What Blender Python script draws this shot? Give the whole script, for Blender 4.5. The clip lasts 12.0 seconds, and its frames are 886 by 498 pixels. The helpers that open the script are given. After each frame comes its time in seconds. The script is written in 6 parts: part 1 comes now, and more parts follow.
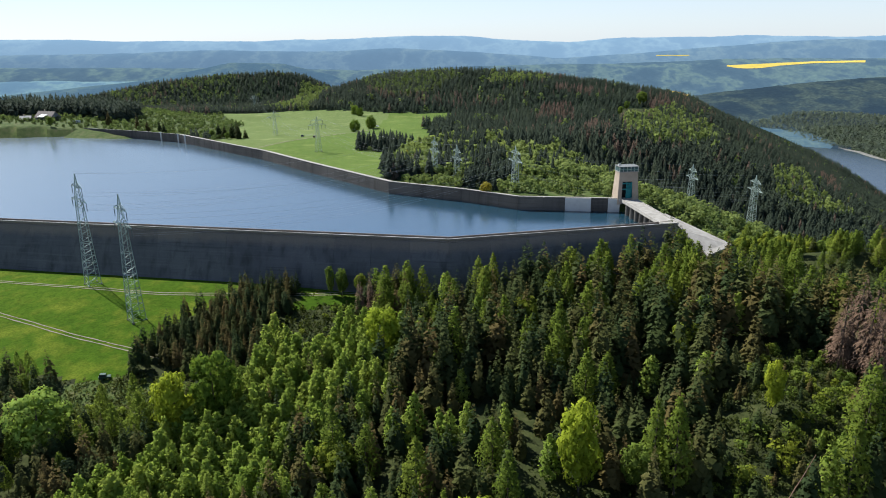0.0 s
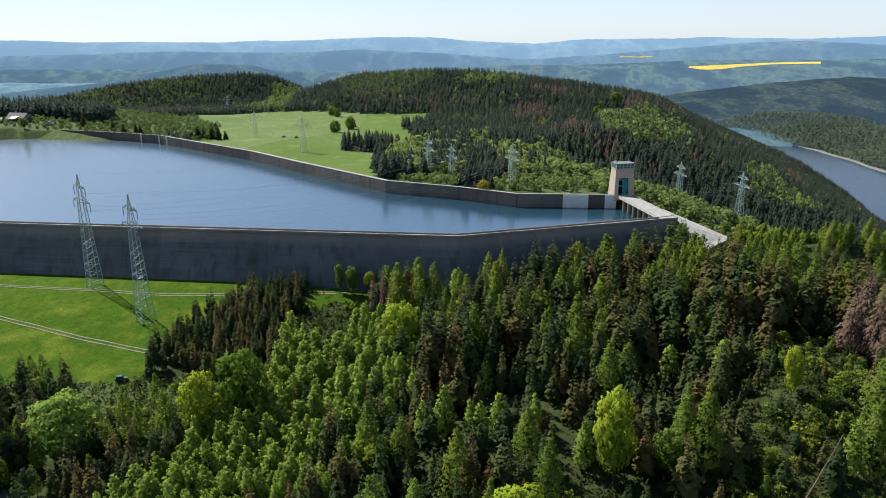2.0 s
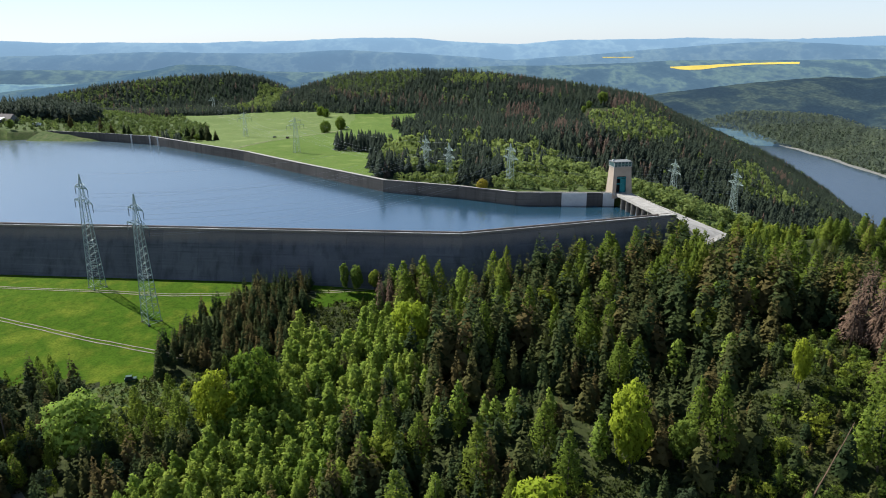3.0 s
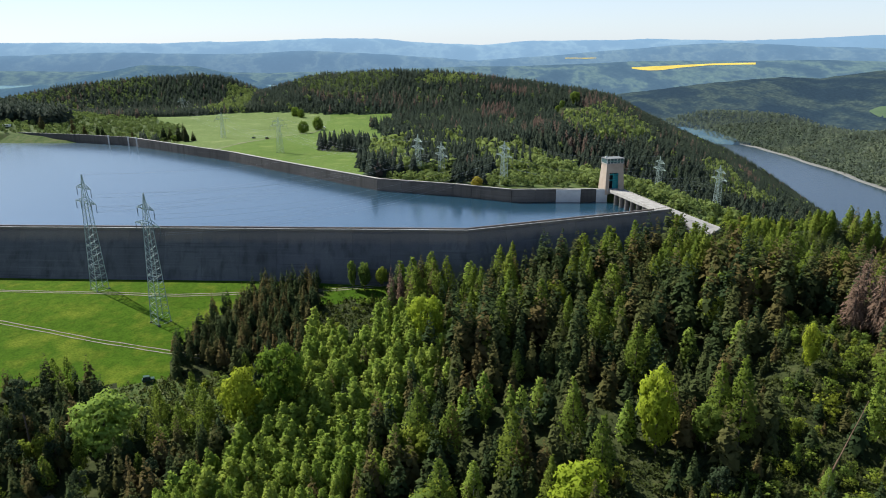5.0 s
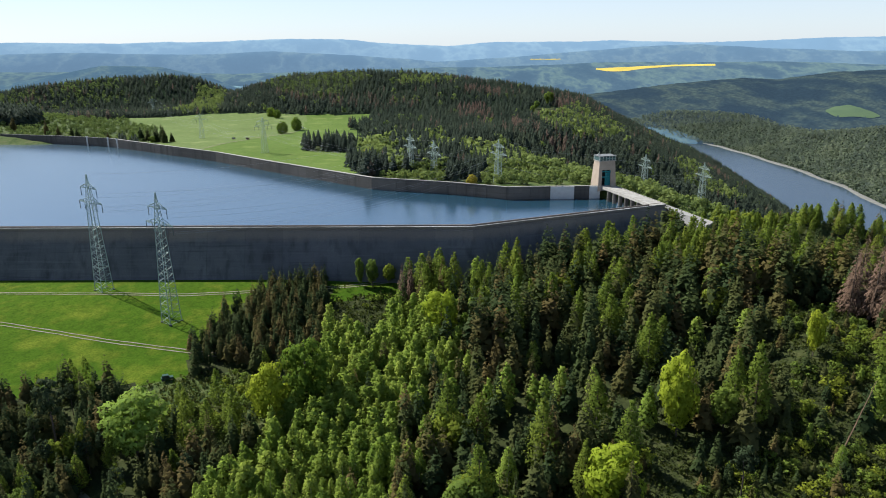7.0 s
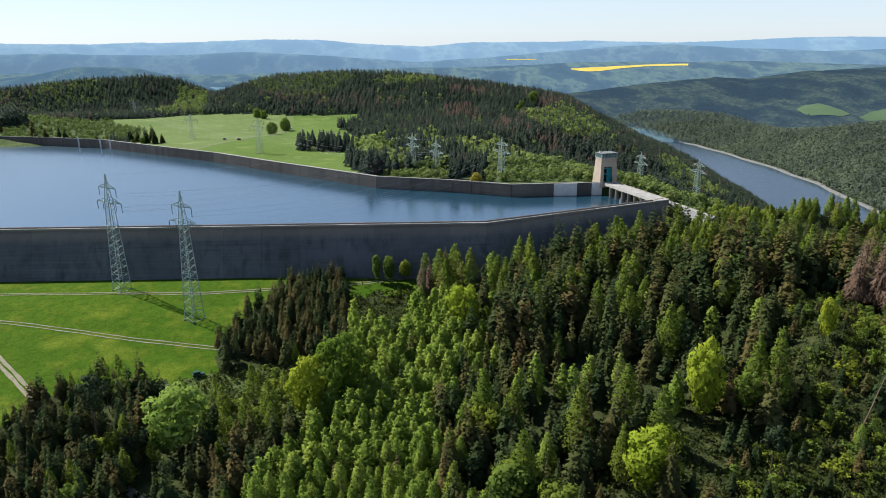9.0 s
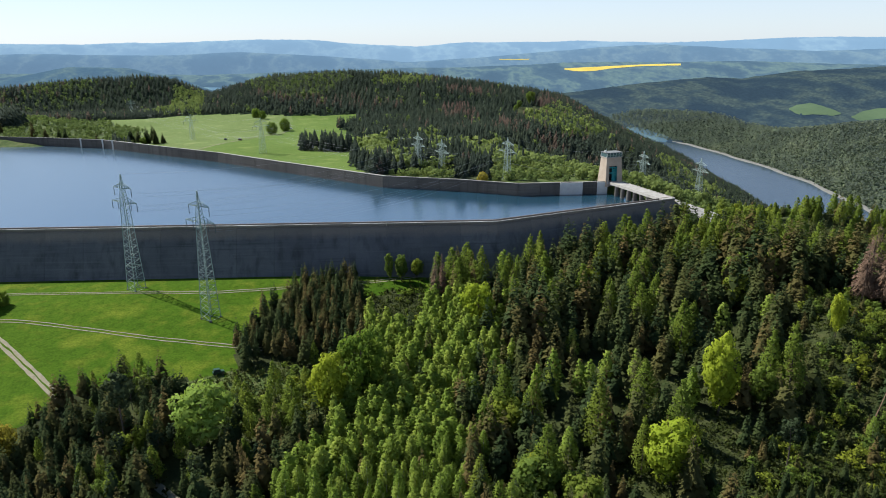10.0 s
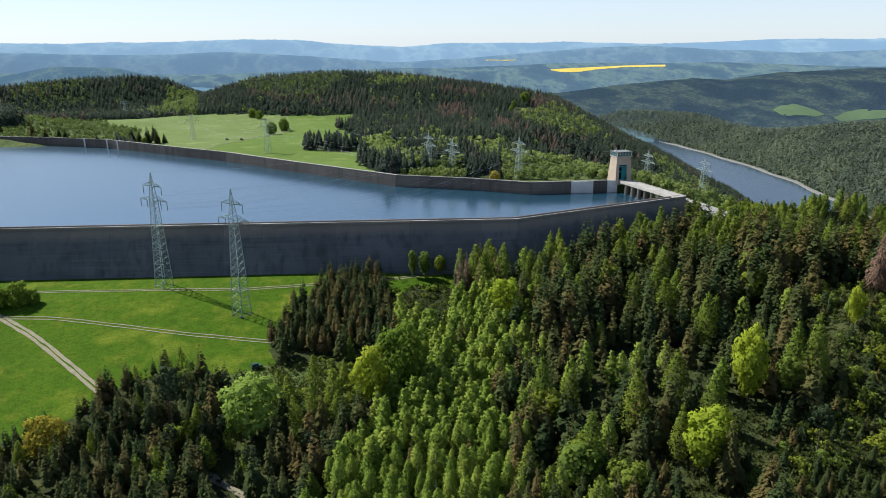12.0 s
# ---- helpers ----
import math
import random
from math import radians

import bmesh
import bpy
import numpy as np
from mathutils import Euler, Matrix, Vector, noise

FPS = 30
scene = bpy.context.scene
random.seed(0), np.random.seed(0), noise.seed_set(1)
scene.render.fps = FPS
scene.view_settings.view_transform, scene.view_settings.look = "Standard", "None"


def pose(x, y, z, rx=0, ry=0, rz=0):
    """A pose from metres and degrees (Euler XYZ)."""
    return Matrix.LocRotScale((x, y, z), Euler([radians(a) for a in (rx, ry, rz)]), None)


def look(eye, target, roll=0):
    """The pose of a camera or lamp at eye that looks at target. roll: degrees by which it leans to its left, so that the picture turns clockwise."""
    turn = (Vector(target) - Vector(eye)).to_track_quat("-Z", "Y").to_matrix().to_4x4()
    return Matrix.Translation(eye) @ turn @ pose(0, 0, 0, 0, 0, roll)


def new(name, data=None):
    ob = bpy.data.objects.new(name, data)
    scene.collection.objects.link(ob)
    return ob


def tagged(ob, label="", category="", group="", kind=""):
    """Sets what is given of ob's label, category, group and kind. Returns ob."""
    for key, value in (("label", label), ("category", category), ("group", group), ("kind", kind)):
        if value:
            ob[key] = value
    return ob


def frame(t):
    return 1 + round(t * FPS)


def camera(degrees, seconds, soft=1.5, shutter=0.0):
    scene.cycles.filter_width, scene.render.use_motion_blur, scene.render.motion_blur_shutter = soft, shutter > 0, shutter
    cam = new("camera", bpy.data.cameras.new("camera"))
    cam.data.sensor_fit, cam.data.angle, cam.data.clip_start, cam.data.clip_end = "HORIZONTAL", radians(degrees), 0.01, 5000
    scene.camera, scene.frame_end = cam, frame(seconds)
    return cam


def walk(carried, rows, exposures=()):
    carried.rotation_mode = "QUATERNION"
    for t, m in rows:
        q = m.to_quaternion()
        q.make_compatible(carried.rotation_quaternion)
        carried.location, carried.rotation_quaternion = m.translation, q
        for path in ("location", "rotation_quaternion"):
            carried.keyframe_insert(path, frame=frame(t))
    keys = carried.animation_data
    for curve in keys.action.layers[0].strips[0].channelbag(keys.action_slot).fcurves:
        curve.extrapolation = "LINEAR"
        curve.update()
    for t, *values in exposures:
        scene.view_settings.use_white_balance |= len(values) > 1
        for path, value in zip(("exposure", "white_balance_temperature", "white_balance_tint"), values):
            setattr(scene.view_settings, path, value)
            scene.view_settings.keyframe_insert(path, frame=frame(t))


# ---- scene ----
cam = camera(66.2, 12.0, 1.0)
PATH = [
    (0, (2.811, 1.852, 99.39), (2.712, 3.759, 98.796), -0.7),
    (0.5, (-0.859, 1.061, 99.202), (-0.934, 2.97, 98.609), -0.7),
    (1, (-4.631, 0.36, 98.947), (-4.681, 2.269, 98.355), -0.7),
    (1.5, (-8.175, -0.419, 98.853), (-8.201, 1.491, 98.261), -0.7),
    (2, (-11.986, -1.106, 98.666), (-11.987, 0.804, 98.075), -0.6),
    (2.5, (-15.548, -1.82, 98.523), (-15.525, 0.09, 97.932), -0.6),
    (3, (-19.323, -2.607, 98.322), (-19.276, -0.697, 97.732), -0.6),
    (5, (-34.35, -5.375, 97.878), (-34.199, -3.469, 97.289), -0.5),
    (5.5, (-38.013, -6.051, 97.792), (-37.838, -4.147, 97.204), -0.5),
    (6, (-41.892, -6.743, 97.7), (-41.69, -4.842, 97.113), -0.5),
    (6.5, (-45.555, -7.365, 97.576), (-45.328, -5.467, 96.989), -0.4),
    (8.5, (-60.234, -9.855, 97.347), (-59.926, -7.968, 96.762), -0.4),
    (9, (-63.964, -10.653, 97.416), (-63.644, -8.768, 96.83), -0.4),
    (9.5, (-67.5, -11.345, 97.598), (-67.17, -9.461, 97.012), -0.4),
    (10, (-71.278, -12.072, 97.707), (-70.937, -10.191, 97.121), -0.4),
    (10.5, (-74.854, -12.716, 97.784), (-74.502, -10.836, 97.198), -0.3),
    (11, (-78.618, -13.529, 97.835), (-78.256, -11.651, 97.25), -0.3),
    (11.5, (-82.34, -13.984, 97.969), (-81.965, -12.109, 97.384), -0.2),
    (12, (-86.093, -14.561, 98.028), (-85.708, -12.688, 97.443), -0.2),
]
walk(cam, [(t, look(eye, target, roll)) for t, eye, target, roll in PATH], [(0.0, 0.83, 5950, 8), (12.0, 0.83, 5950, 8)])

# ---- light ----
SUN_FROM = Vector((-0.76, 0.65, 0.0)).normalized()
SUN_ELEVATION = 47.0
world = bpy.data.worlds.new("world")
scene.world = world
world.use_nodes = True
wn = world.node_tree.nodes
sky = wn.new("ShaderNodeTexSky")
sky.sky_type = "NISHITA"
sky.sun_disc = False
sky.sun_elevation = radians(SUN_ELEVATION)
sky.sun_rotation = math.atan2(SUN_FROM.x, SUN_FROM.y)
sky.altitude = 1500
sky.air_density, sky.dust_density, sky.ozone_density = 1.0, 1.1, 4.8
wn["Background"].inputs["Strength"].default_value = 0.075
# thin milky haze, thickest at the horizon, all round
around = wn.new("ShaderNodeTexCoord")
updown = wn.new("ShaderNodeSeparateXYZ")
haze = wn.new("ShaderNodeValToRGB")
veil = wn.new("ShaderNodeMixRGB")
haze.color_ramp.elements[0].color, haze.color_ramp.elements[1].position = (0.62, 0.62, 0.62, 1), 0.6
haze.color_ramp.elements[1].color = (0, 0, 0, 1)
higher = wn.new("ShaderNodeValToRGB")
higher.color_ramp.elements[0].position, higher.color_ramp.elements[1].position = 0.10, 0.4
air = wn.new("ShaderNodeMixRGB")
air.inputs["Color1"].default_value, air.inputs["Color2"].default_value = (7.05, 7.15, 7.2, 1), (5.8, 6.9, 8.1, 1)
world.node_tree.links.new(updown.outputs["Z"], higher.inputs[0])
world.node_tree.links.new(higher.outputs[0], air.inputs["Fac"])
world.node_tree.links.new(air.outputs[0], veil.inputs["Color2"])
world.node_tree.links.new(around.outputs["Generated"], updown.inputs[0])
world.node_tree.links.new(updown.outputs["Z"], haze.inputs[0])
world.node_tree.links.new(haze.outputs[0], veil.inputs["Fac"])
world.node_tree.links.new(sky.outputs[0], veil.inputs["Color1"])
world.node_tree.links.new(veil.outputs[0], wn["Background"].inputs["Color"])
sun_data = bpy.data.lights.new("sun", "SUN")
sun_data.energy, sun_data.angle, sun_data.color = 5.0, radians(0.5), (1.0, 0.94, 0.84)
sun = new("sun", sun_data)
sun_dir = Vector((SUN_FROM.x * math.cos(radians(SUN_ELEVATION)), SUN_FROM.y * math.cos(radians(SUN_ELEVATION)), math.sin(radians(SUN_ELEVATION))))
sun.matrix_world = look(sun_dir * 900, (0, 0, 0))

rng = np.random.default_rng(7)


# ---- materials ----
class Nodes:
    """A short hand for building a node material."""

    def __init__(self, name):
        self.mat = bpy.data.materials.new(name)
        self.mat.use_nodes = True
        self.tree = self.mat.node_tree
        self.bsdf = self.tree.nodes["Principled BSDF"]
        self.out = self.tree.nodes["Material Output"]

    def add(self, kind, **sockets):
        n = self.tree.nodes.new(kind)
        for key, value in sockets.items():
            self.put(n, key, value)
        return n

    def put(self, n, key, value):
        sock = n.inputs[int(key[1:])] if key[0] == "i" and key[1:].isdigit() else n.inputs[key]
        if isinstance(value, bpy.types.NodeSocket):
            self.tree.links.new(value, sock)
        else:
            sock.default_value = value

    def set(self, **sockets):
        for key, value in sockets.items():
            self.put(self.bsdf, key.replace("_", " "), value)

    def where(self):
        return self.add("ShaderNodeNewGeometry").outputs["Position"]

    def noise(self, scale, detail=4.0, vector=None, stretch=None, rough=0.55):
        v = vector or self.where()
        if stretch:
            m = self.add("ShaderNodeMapping")
            m.inputs["Scale"].default_value = stretch
            self.tree.links.new(v, m.inputs["Vector"])
            v = m.outputs[0]
        return self.add("ShaderNodeTexNoise", Vector=v, Scale=scale, Detail=detail, Roughness=rough).outputs["Fac"]

    def ramp(self, fac, stops):
        n = self.add("ShaderNodeValToRGB", Fac=fac)
        el = n.color_ramp.elements
        while len(el) < len(stops):
            el.new(0.5)
        for e, (p, c) in zip(el, stops):
            e.position, e.color = p, (*c, 1) if len(c) == 3 else c
        return n.outputs["Color"]

    def mix(self, fac, a, b, blend="MIX"):
        n = self.tree.nodes.new("ShaderNodeMix")
        n.data_type, n.blend_type = "RGBA", blend
        for idx, v in ((0, fac), (6, a), (7, b)):
            if isinstance(v, bpy.types.NodeSocket):
                self.tree.links.new(v, n.inputs[idx])
            else:
                n.inputs[idx].default_value = v if idx == 0 else (*v, 1)
        return n.outputs[2]

    def math(self, op, a, b=0.0):
        n = self.add("ShaderNodeMath", i0=a, i1=b)
        n.operation = op
        return n.outputs[0]

    def bump(self, height, strength=0.5, distance=0.1):
        self.set(Normal=self.add("ShaderNodeBump", Height=height, Strength=strength, Distance=distance).outputs[0])


def g3(v):
    return (v, v, v)


def mat_grass(name, dark, light, dry):
    m = Nodes(name)
    big, mid, fine = m.noise(0.018, 5), m.noise(0.16, 5), m.noise(1.6, 3)
    c = m.mix(m.ramp(big, [(0.35, g3(0)), (0.65, g3(1))]), dark, light)
    c = m.mix(m.ramp(mid, [(0.50, g3(0)), (0.70, g3(0.7))]), c, dry)
    c = m.mix(m.ramp(m.noise(0.5, 4), [(0.36, g3(0.4)), (0.55, g3(0))]), c, tuple(v * 0.6 for v in dark))
    c = m.mix(m.ramp(m.noise(0.055, 6), [(0.56, g3(0)), (0.68, g3(0.75))]), c, tuple(v * 1.18 for v in dry))
    c = m.mix(m.ramp(fine, [(0.3, g3(0.5)), (0.6, g3(0))]), c, tuple(v * 0.5 for v in dark))
    m.set(Base_Color=c, Roughness=0.95, Specular_IOR_Level=0.03)
    m.bump(m.math("ADD", mid, m.math("MULTIPLY", fine, 0.5)), 0.5, 0.5)
    return m.mat


def mat_plain(name, stops, scale=0.5, rough=0.8, metal=0.0, bump=0.2, spec=0.3):
    m = Nodes(name)
    a, b = m.noise(scale, 5), m.noise(scale * 9, 3)
    c = m.ramp(m.math("ADD", m.math("MULTIPLY", a, 0.7), m.math("MULTIPLY", b, 0.3)), stops)
    m.set(Base_Color=c, Roughness=rough, Metallic=metal, Specular_IOR_Level=spec)
    if bump:
        m.bump(b, bump, 0.05)
    return m.mat


def mat_leaf(name, stops, attr=False, trans=0.4, fresh=0.15):
    """Leaves or needles: one tone a tree, a little more from leaf to leaf, light shining through."""
    m = Nodes(name)
    if attr:
        n = m.add("ShaderNodeAttribute")
        n.attribute_name = "tone"
        tone = n.outputs["Fac"]
    else:
        tone = m.add("ShaderNodeObjectInfo").outputs["Random"]
    isl = m.add("ShaderNodeNewGeometry").outputs["Random Per Island"]
    c = m.ramp(tone, stops)
    c = m.mix(m.math("MULTIPLY", isl, 0.22), c, tuple(v * 0.55 for v in stops[0][1]))
    m.set(Base_Color=c, Roughness=0.7, Specular_IOR_Level=0.02)
    t = m.add("ShaderNodeBsdfTranslucent", Color=m.mix(fresh, c, (0.30, 0.36, 0.02)))
    mx = m.add("ShaderNodeMixShader", Fac=trans)
    m.tree.links.new(m.bsdf.outputs[0], mx.inputs[1])
    m.tree.links.new(t.outputs[0], mx.inputs[2])
    m.tree.links.new(mx.outputs[0], m.out.inputs["Surface"])
    return m.mat


def mat_concrete(name, dark, light, streak=0.6, rust=None):
    m = Nodes(name)
    big = m.noise(0.05, 5)
    run = m.noise(0.35, 5, stretch=(1.0, 1.0, 0.06))
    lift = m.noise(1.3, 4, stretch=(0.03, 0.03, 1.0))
    fine = m.noise(2.5, 4)
    c = m.mix(m.ramp(big, [(0.3, g3(0)), (0.7, g3(1))]), dark, light)
    c = m.mix(m.ramp(run, [(0.5, g3(0)), (0.75, g3(streak))]), c, tuple(v * 0.4 for v in dark))
    c = m.mix(m.ramp(lift, [(0.55, g3(0)), (0.68, g3(0.35))]), c, tuple(v * 1.15 for v in light))
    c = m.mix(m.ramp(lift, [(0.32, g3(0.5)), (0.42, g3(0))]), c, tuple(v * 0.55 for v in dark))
    if rust:
        z = m.add("ShaderNodeSeparateXYZ", Vector=m.where()).outputs["Z"]
        ragged = m.math("ADD", z, m.math("MULTIPLY", m.noise(0.25, 4), 3.0))
        c = m.mix(m.ramp(m.math("MULTIPLY", m.math("SUBTRACT", ragged, 28.6), 0.4), [(0.0, g3(0)), (1.0, g3(0.8))]), c, rust)
    c = m.mix(m.ramp(fine, [(0.3, g3(0.25)), (0.6, g3(0))]), c, tuple(v * 0.6 for v in dark))
    tone = m.add("ShaderNodeObjectInfo").outputs["Random"]
    c = m.mix(m.math("MULTIPLY", tone, 0.3), c, tuple(v * 0.62 for v in dark))
    m.set(Base_Color=c, Roughness=0.9, Specular_IOR_Level=0.2)
    m.bump(fine, 0.3, 0.05)
    return m.mat


def mat_water(name, base, rough, wave, gloss=0.5):
    m = Nodes(name)
    a = m.noise(0.45, 4, stretch=(0.35, 1.0, 1.0))
    b = m.noise(0.03, 3, stretch=(0.3, 1.0, 1.0))
    m.set(Base_Color=(*base, 1), Roughness=rough, IOR=2.6, Specular_IOR_Level=gloss)
    m.bump(m.math("ADD", a, b), wave, 0.25)
    return m.mat


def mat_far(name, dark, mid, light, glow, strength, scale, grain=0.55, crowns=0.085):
    """Distant hills: tree tops, woods and clearings, haze added as blue colour and glow."""
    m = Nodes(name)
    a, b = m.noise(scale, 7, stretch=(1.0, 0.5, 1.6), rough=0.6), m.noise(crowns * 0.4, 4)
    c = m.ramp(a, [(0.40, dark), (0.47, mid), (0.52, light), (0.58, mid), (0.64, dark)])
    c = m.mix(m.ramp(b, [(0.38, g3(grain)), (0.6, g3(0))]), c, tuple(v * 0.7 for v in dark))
    # shade in the gaps between crowns is painted as a darker colour
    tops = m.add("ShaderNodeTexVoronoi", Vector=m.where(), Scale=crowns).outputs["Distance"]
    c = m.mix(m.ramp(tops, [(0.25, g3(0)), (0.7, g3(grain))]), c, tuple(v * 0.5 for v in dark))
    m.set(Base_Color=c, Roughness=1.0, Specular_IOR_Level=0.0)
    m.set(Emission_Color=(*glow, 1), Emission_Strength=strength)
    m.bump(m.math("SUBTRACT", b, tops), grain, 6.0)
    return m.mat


GRASS = mat_grass("meadow_grass", (0.038, 0.080, 0.005), (0.064, 0.112, 0.008), (0.115, 0.136, 0.014))
FIELD = mat_grass("pasture_grass", (0.118, 0.158, 0.048), (0.146, 0.188, 0.062), (0.175, 0.20, 0.078))
LUSH = mat_grass("lush_pasture_grass", (0.090, 0.138, 0.028), (0.116, 0.166, 0.037), (0.145, 0.178, 0.050))
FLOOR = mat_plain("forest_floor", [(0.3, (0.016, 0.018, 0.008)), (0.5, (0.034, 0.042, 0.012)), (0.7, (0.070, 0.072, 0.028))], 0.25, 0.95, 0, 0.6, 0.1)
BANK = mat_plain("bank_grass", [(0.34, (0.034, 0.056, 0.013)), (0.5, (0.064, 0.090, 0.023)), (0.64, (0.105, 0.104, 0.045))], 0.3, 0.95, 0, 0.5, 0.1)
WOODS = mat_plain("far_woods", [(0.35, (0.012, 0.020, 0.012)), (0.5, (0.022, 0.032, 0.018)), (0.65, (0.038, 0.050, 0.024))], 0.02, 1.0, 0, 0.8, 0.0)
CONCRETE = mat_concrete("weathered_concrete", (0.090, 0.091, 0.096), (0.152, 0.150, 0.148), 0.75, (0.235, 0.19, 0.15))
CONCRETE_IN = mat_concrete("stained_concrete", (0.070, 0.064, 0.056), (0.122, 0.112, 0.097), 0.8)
PALE = mat_plain("pale_concrete", [(0.3, (0.36, 0.36, 0.34)), (0.7, (0.50, 0.50, 0.47))], 0.3, 0.85)
COPING = mat_concrete("coping_concrete", (0.14, 0.135, 0.12), (0.62, 0.60, 0.56), 0.3)
CREST = mat_plain("crest_concrete", [(0.3, (0.22, 0.20, 0.17)), (0.7, (0.38, 0.355, 0.315))], 0.4, 0.85)
JOINT = mat_plain("dark_joint", [(0.3, (0.03, 0.03, 0.03)), (0.7, (0.05, 0.05, 0.05))], 1.0)
WATER = mat_water("reservoir_water", (0.006, 0.034, 0.056), 0.20, 0.08, 1.0)
LAKE = mat_water("lake_water", (0.022, 0.037, 0.052), 0.2, 0.1, 0.06)
STEEL = mat_plain("galvanised_steel", [(0.3, (0.23, 0.29, 0.25)), (0.7, (0.35, 0.41, 0.37))], 1.0, 0.65, 0.2, 0)
GREENSTEEL = mat_plain("green_painted_steel", [(0.3, (0.12, 0.20, 0.16)), (0.7, (0.22, 0.31, 0.26))], 1.0, 0.6, 0.2, 0)
CABLE = mat_plain("aluminium_cable", [(0.3, (0.20, 0.21, 0.22)), (0.7, (0.30, 0.31, 0.32))], 1.0, 0.5, 0.5, 0)
GLASSY = mat_plain("insulator_glass", [(0.3, (0.05, 0.06, 0.055)), (0.7, (0.10, 0.12, 0.11))], 2.0, 0.3, 0, 0)
GRAVEL = mat_plain("gravel", [(0.3, (0.13, 0.115, 0.07)), (0.7, (0.24, 0.21, 0.145))], 0.8, 0.95)
BARK = mat_plain("bark", [(0.3, (0.05, 0.04, 0.03)), (0.7, (0.12, 0.09, 0.07))], 2.0, 0.9)
BIRCHBARK = mat_plain("pale_bark", [(0.3, (0.18, 0.17, 0.15)), (0.7, (0.5, 0.48, 0.44))], 2.0, 0.85)
DEADWOOD = mat_plain("dead_twigs", [(0.3, (0.095, 0.060, 0.036)), (0.7, (0.165, 0.102, 0.066))], 1.0, 0.95, 0, 0)

SPRUCE_STOPS = [(0.0, (0.037, 0.055, 0.021)), (0.4, (0.057, 0.075, 0.024)), (0.7, (0.086, 0.088, 0.028)), (0.88, (0.108, 0.088, 0.030)), (1.0, (0.130, 0.095, 0.035))]
LARCH_STOPS = [(0.0, (0.114, 0.158, 0.026)), (0.6, (0.158, 0.207, 0.032)), (1.0, (0.198, 0.231, 0.037))]
BIRCH_STOPS = [(0.0, (0.187, 0.262, 0.043)), (0.5, (0.235, 0.310, 0.054)), (1.0, (0.294, 0.348, 0.064))]
BROAD_STOPS = [(0.0, (0.140, 0.200, 0.042)), (0.5, (0.195, 0.250, 0.042)), (1.0, (0.285, 0.310, 0.034))]
LEAF = {
    "spruce": mat_leaf("spruce_needles", SPRUCE_STOPS, False, 0.28, 0.0),
    "larch": mat_leaf("larch_needles", LARCH_STOPS, False, 0.55),
    "birch": mat_leaf("birch_leaves", BIRCH_STOPS, False, 0.55),
    "broad": mat_leaf("broad_leaves", BROAD_STOPS, False, 0.55),
}
STUFF_LEAF = {
    "spruce": mat_leaf("spruce_needles_mass", SPRUCE_STOPS, True, 0.28, 0.0),
    "larch": mat_leaf("larch_needles_mass", LARCH_STOPS, True, 0.55),
    "birch": mat_leaf("birch_leaves_mass", BIRCH_STOPS, True, 0.55),
    "broad": mat_leaf("broad_leaves_mass", BROAD_STOPS, True, 0.55),
}


# ---- building helpers ----
def mesh_of(name, verts, faces, mats, index=None, smooth=False):
    me = bpy.data.meshes.new(name)
    me.from_pydata([tuple(v) for v in verts], [], [tuple(f) for f in faces])
    for m in mats:
        me.materials.append(m)
    if index is not None:
        me.polygons.foreach_set("material_index", np.asarray(index, dtype=np.int32))
    if smooth:
        me.polygons.foreach_set("use_smooth", np.ones(len(me.polygons), dtype=bool))
    me.update()
    return me


def big_mesh(name, verts, faces, mat, tone=None, normals=None):
    """A mesh from numpy arrays; faces all of one size."""
    verts, faces = np.asarray(verts, dtype=np.float32), np.asarray(faces, dtype=np.int32)
    me = bpy.data.meshes.new(name)
    me.vertices.add(len(verts))
    me.vertices.foreach_set("co", verts.ravel())
    k = faces.shape[1]
    me.loops.add(faces.size)
    me.loops.foreach_set("vertex_index", faces.ravel())
    me.polygons.add(len(faces))
    me.polygons.foreach_set("loop_start", np.arange(0, faces.size, k, dtype=np.int32))
    me.materials.append(mat)
    if tone is not None:
        a = me.attributes.new("tone", "FLOAT", "POINT")
        a.data.foreach_set("value", np.asarray(tone, dtype=np.float32))
    me.update(calc_edges=True)
    if normals is not None:
        me.polygons.foreach_set("use_smooth", np.ones(len(faces), dtype=bool))
        me.normals_split_custom_set_from_vertices(np.asarray(normals, dtype=np.float32))
    return me


def crown_normals(V, F, soft=0.72):
    """Normals that lean outwards from the crown, so that a whole crown turns from light to shade. Turns the faces outwards too."""
    V = np.asarray(V, dtype=float)
    q = V[F]
    fn = np.cross(q[:, 1] - q[:, 0], q[:, 2] - q[:, 0])
    fn /= np.linalg.norm(fn, axis=1, keepdims=True) + 1e-9
    z0, z1 = V[:, 2].min(), V[:, 2].max()
    rad = np.hypot(V[:, 0], V[:, 1]).max() + 0.1
    c = q.mean(1)
    out = np.stack((c[:, 0] / rad, c[:, 1] / rad, (c[:, 2] - z0) / (z1 - z0) * 1.0 - 0.05), 1)
    out /= np.linalg.norm(out, axis=1, keepdims=True) + 1e-9
    turned = (fn * out).sum(1) < 0
    fn[turned] *= -1
    F[turned] = F[turned][:, ::-1]
    n = out * soft + fn * (1 - soft)
    n /= np.linalg.norm(n, axis=1, keepdims=True) + 1e-9
    N = np.zeros_like(V)
    N[F] = n[:, None, :]
    return N


def part(name, me, parent, label=""):
    ob = new(name, me)
    ob.parent = parent
    if label:
        tagged(ob, label)
    return ob


def empty(name, m=None):
    ob = new(name)
    ob.empty_display_size = 0.5
    if m is not None:
        ob.matrix_world = m
    return ob


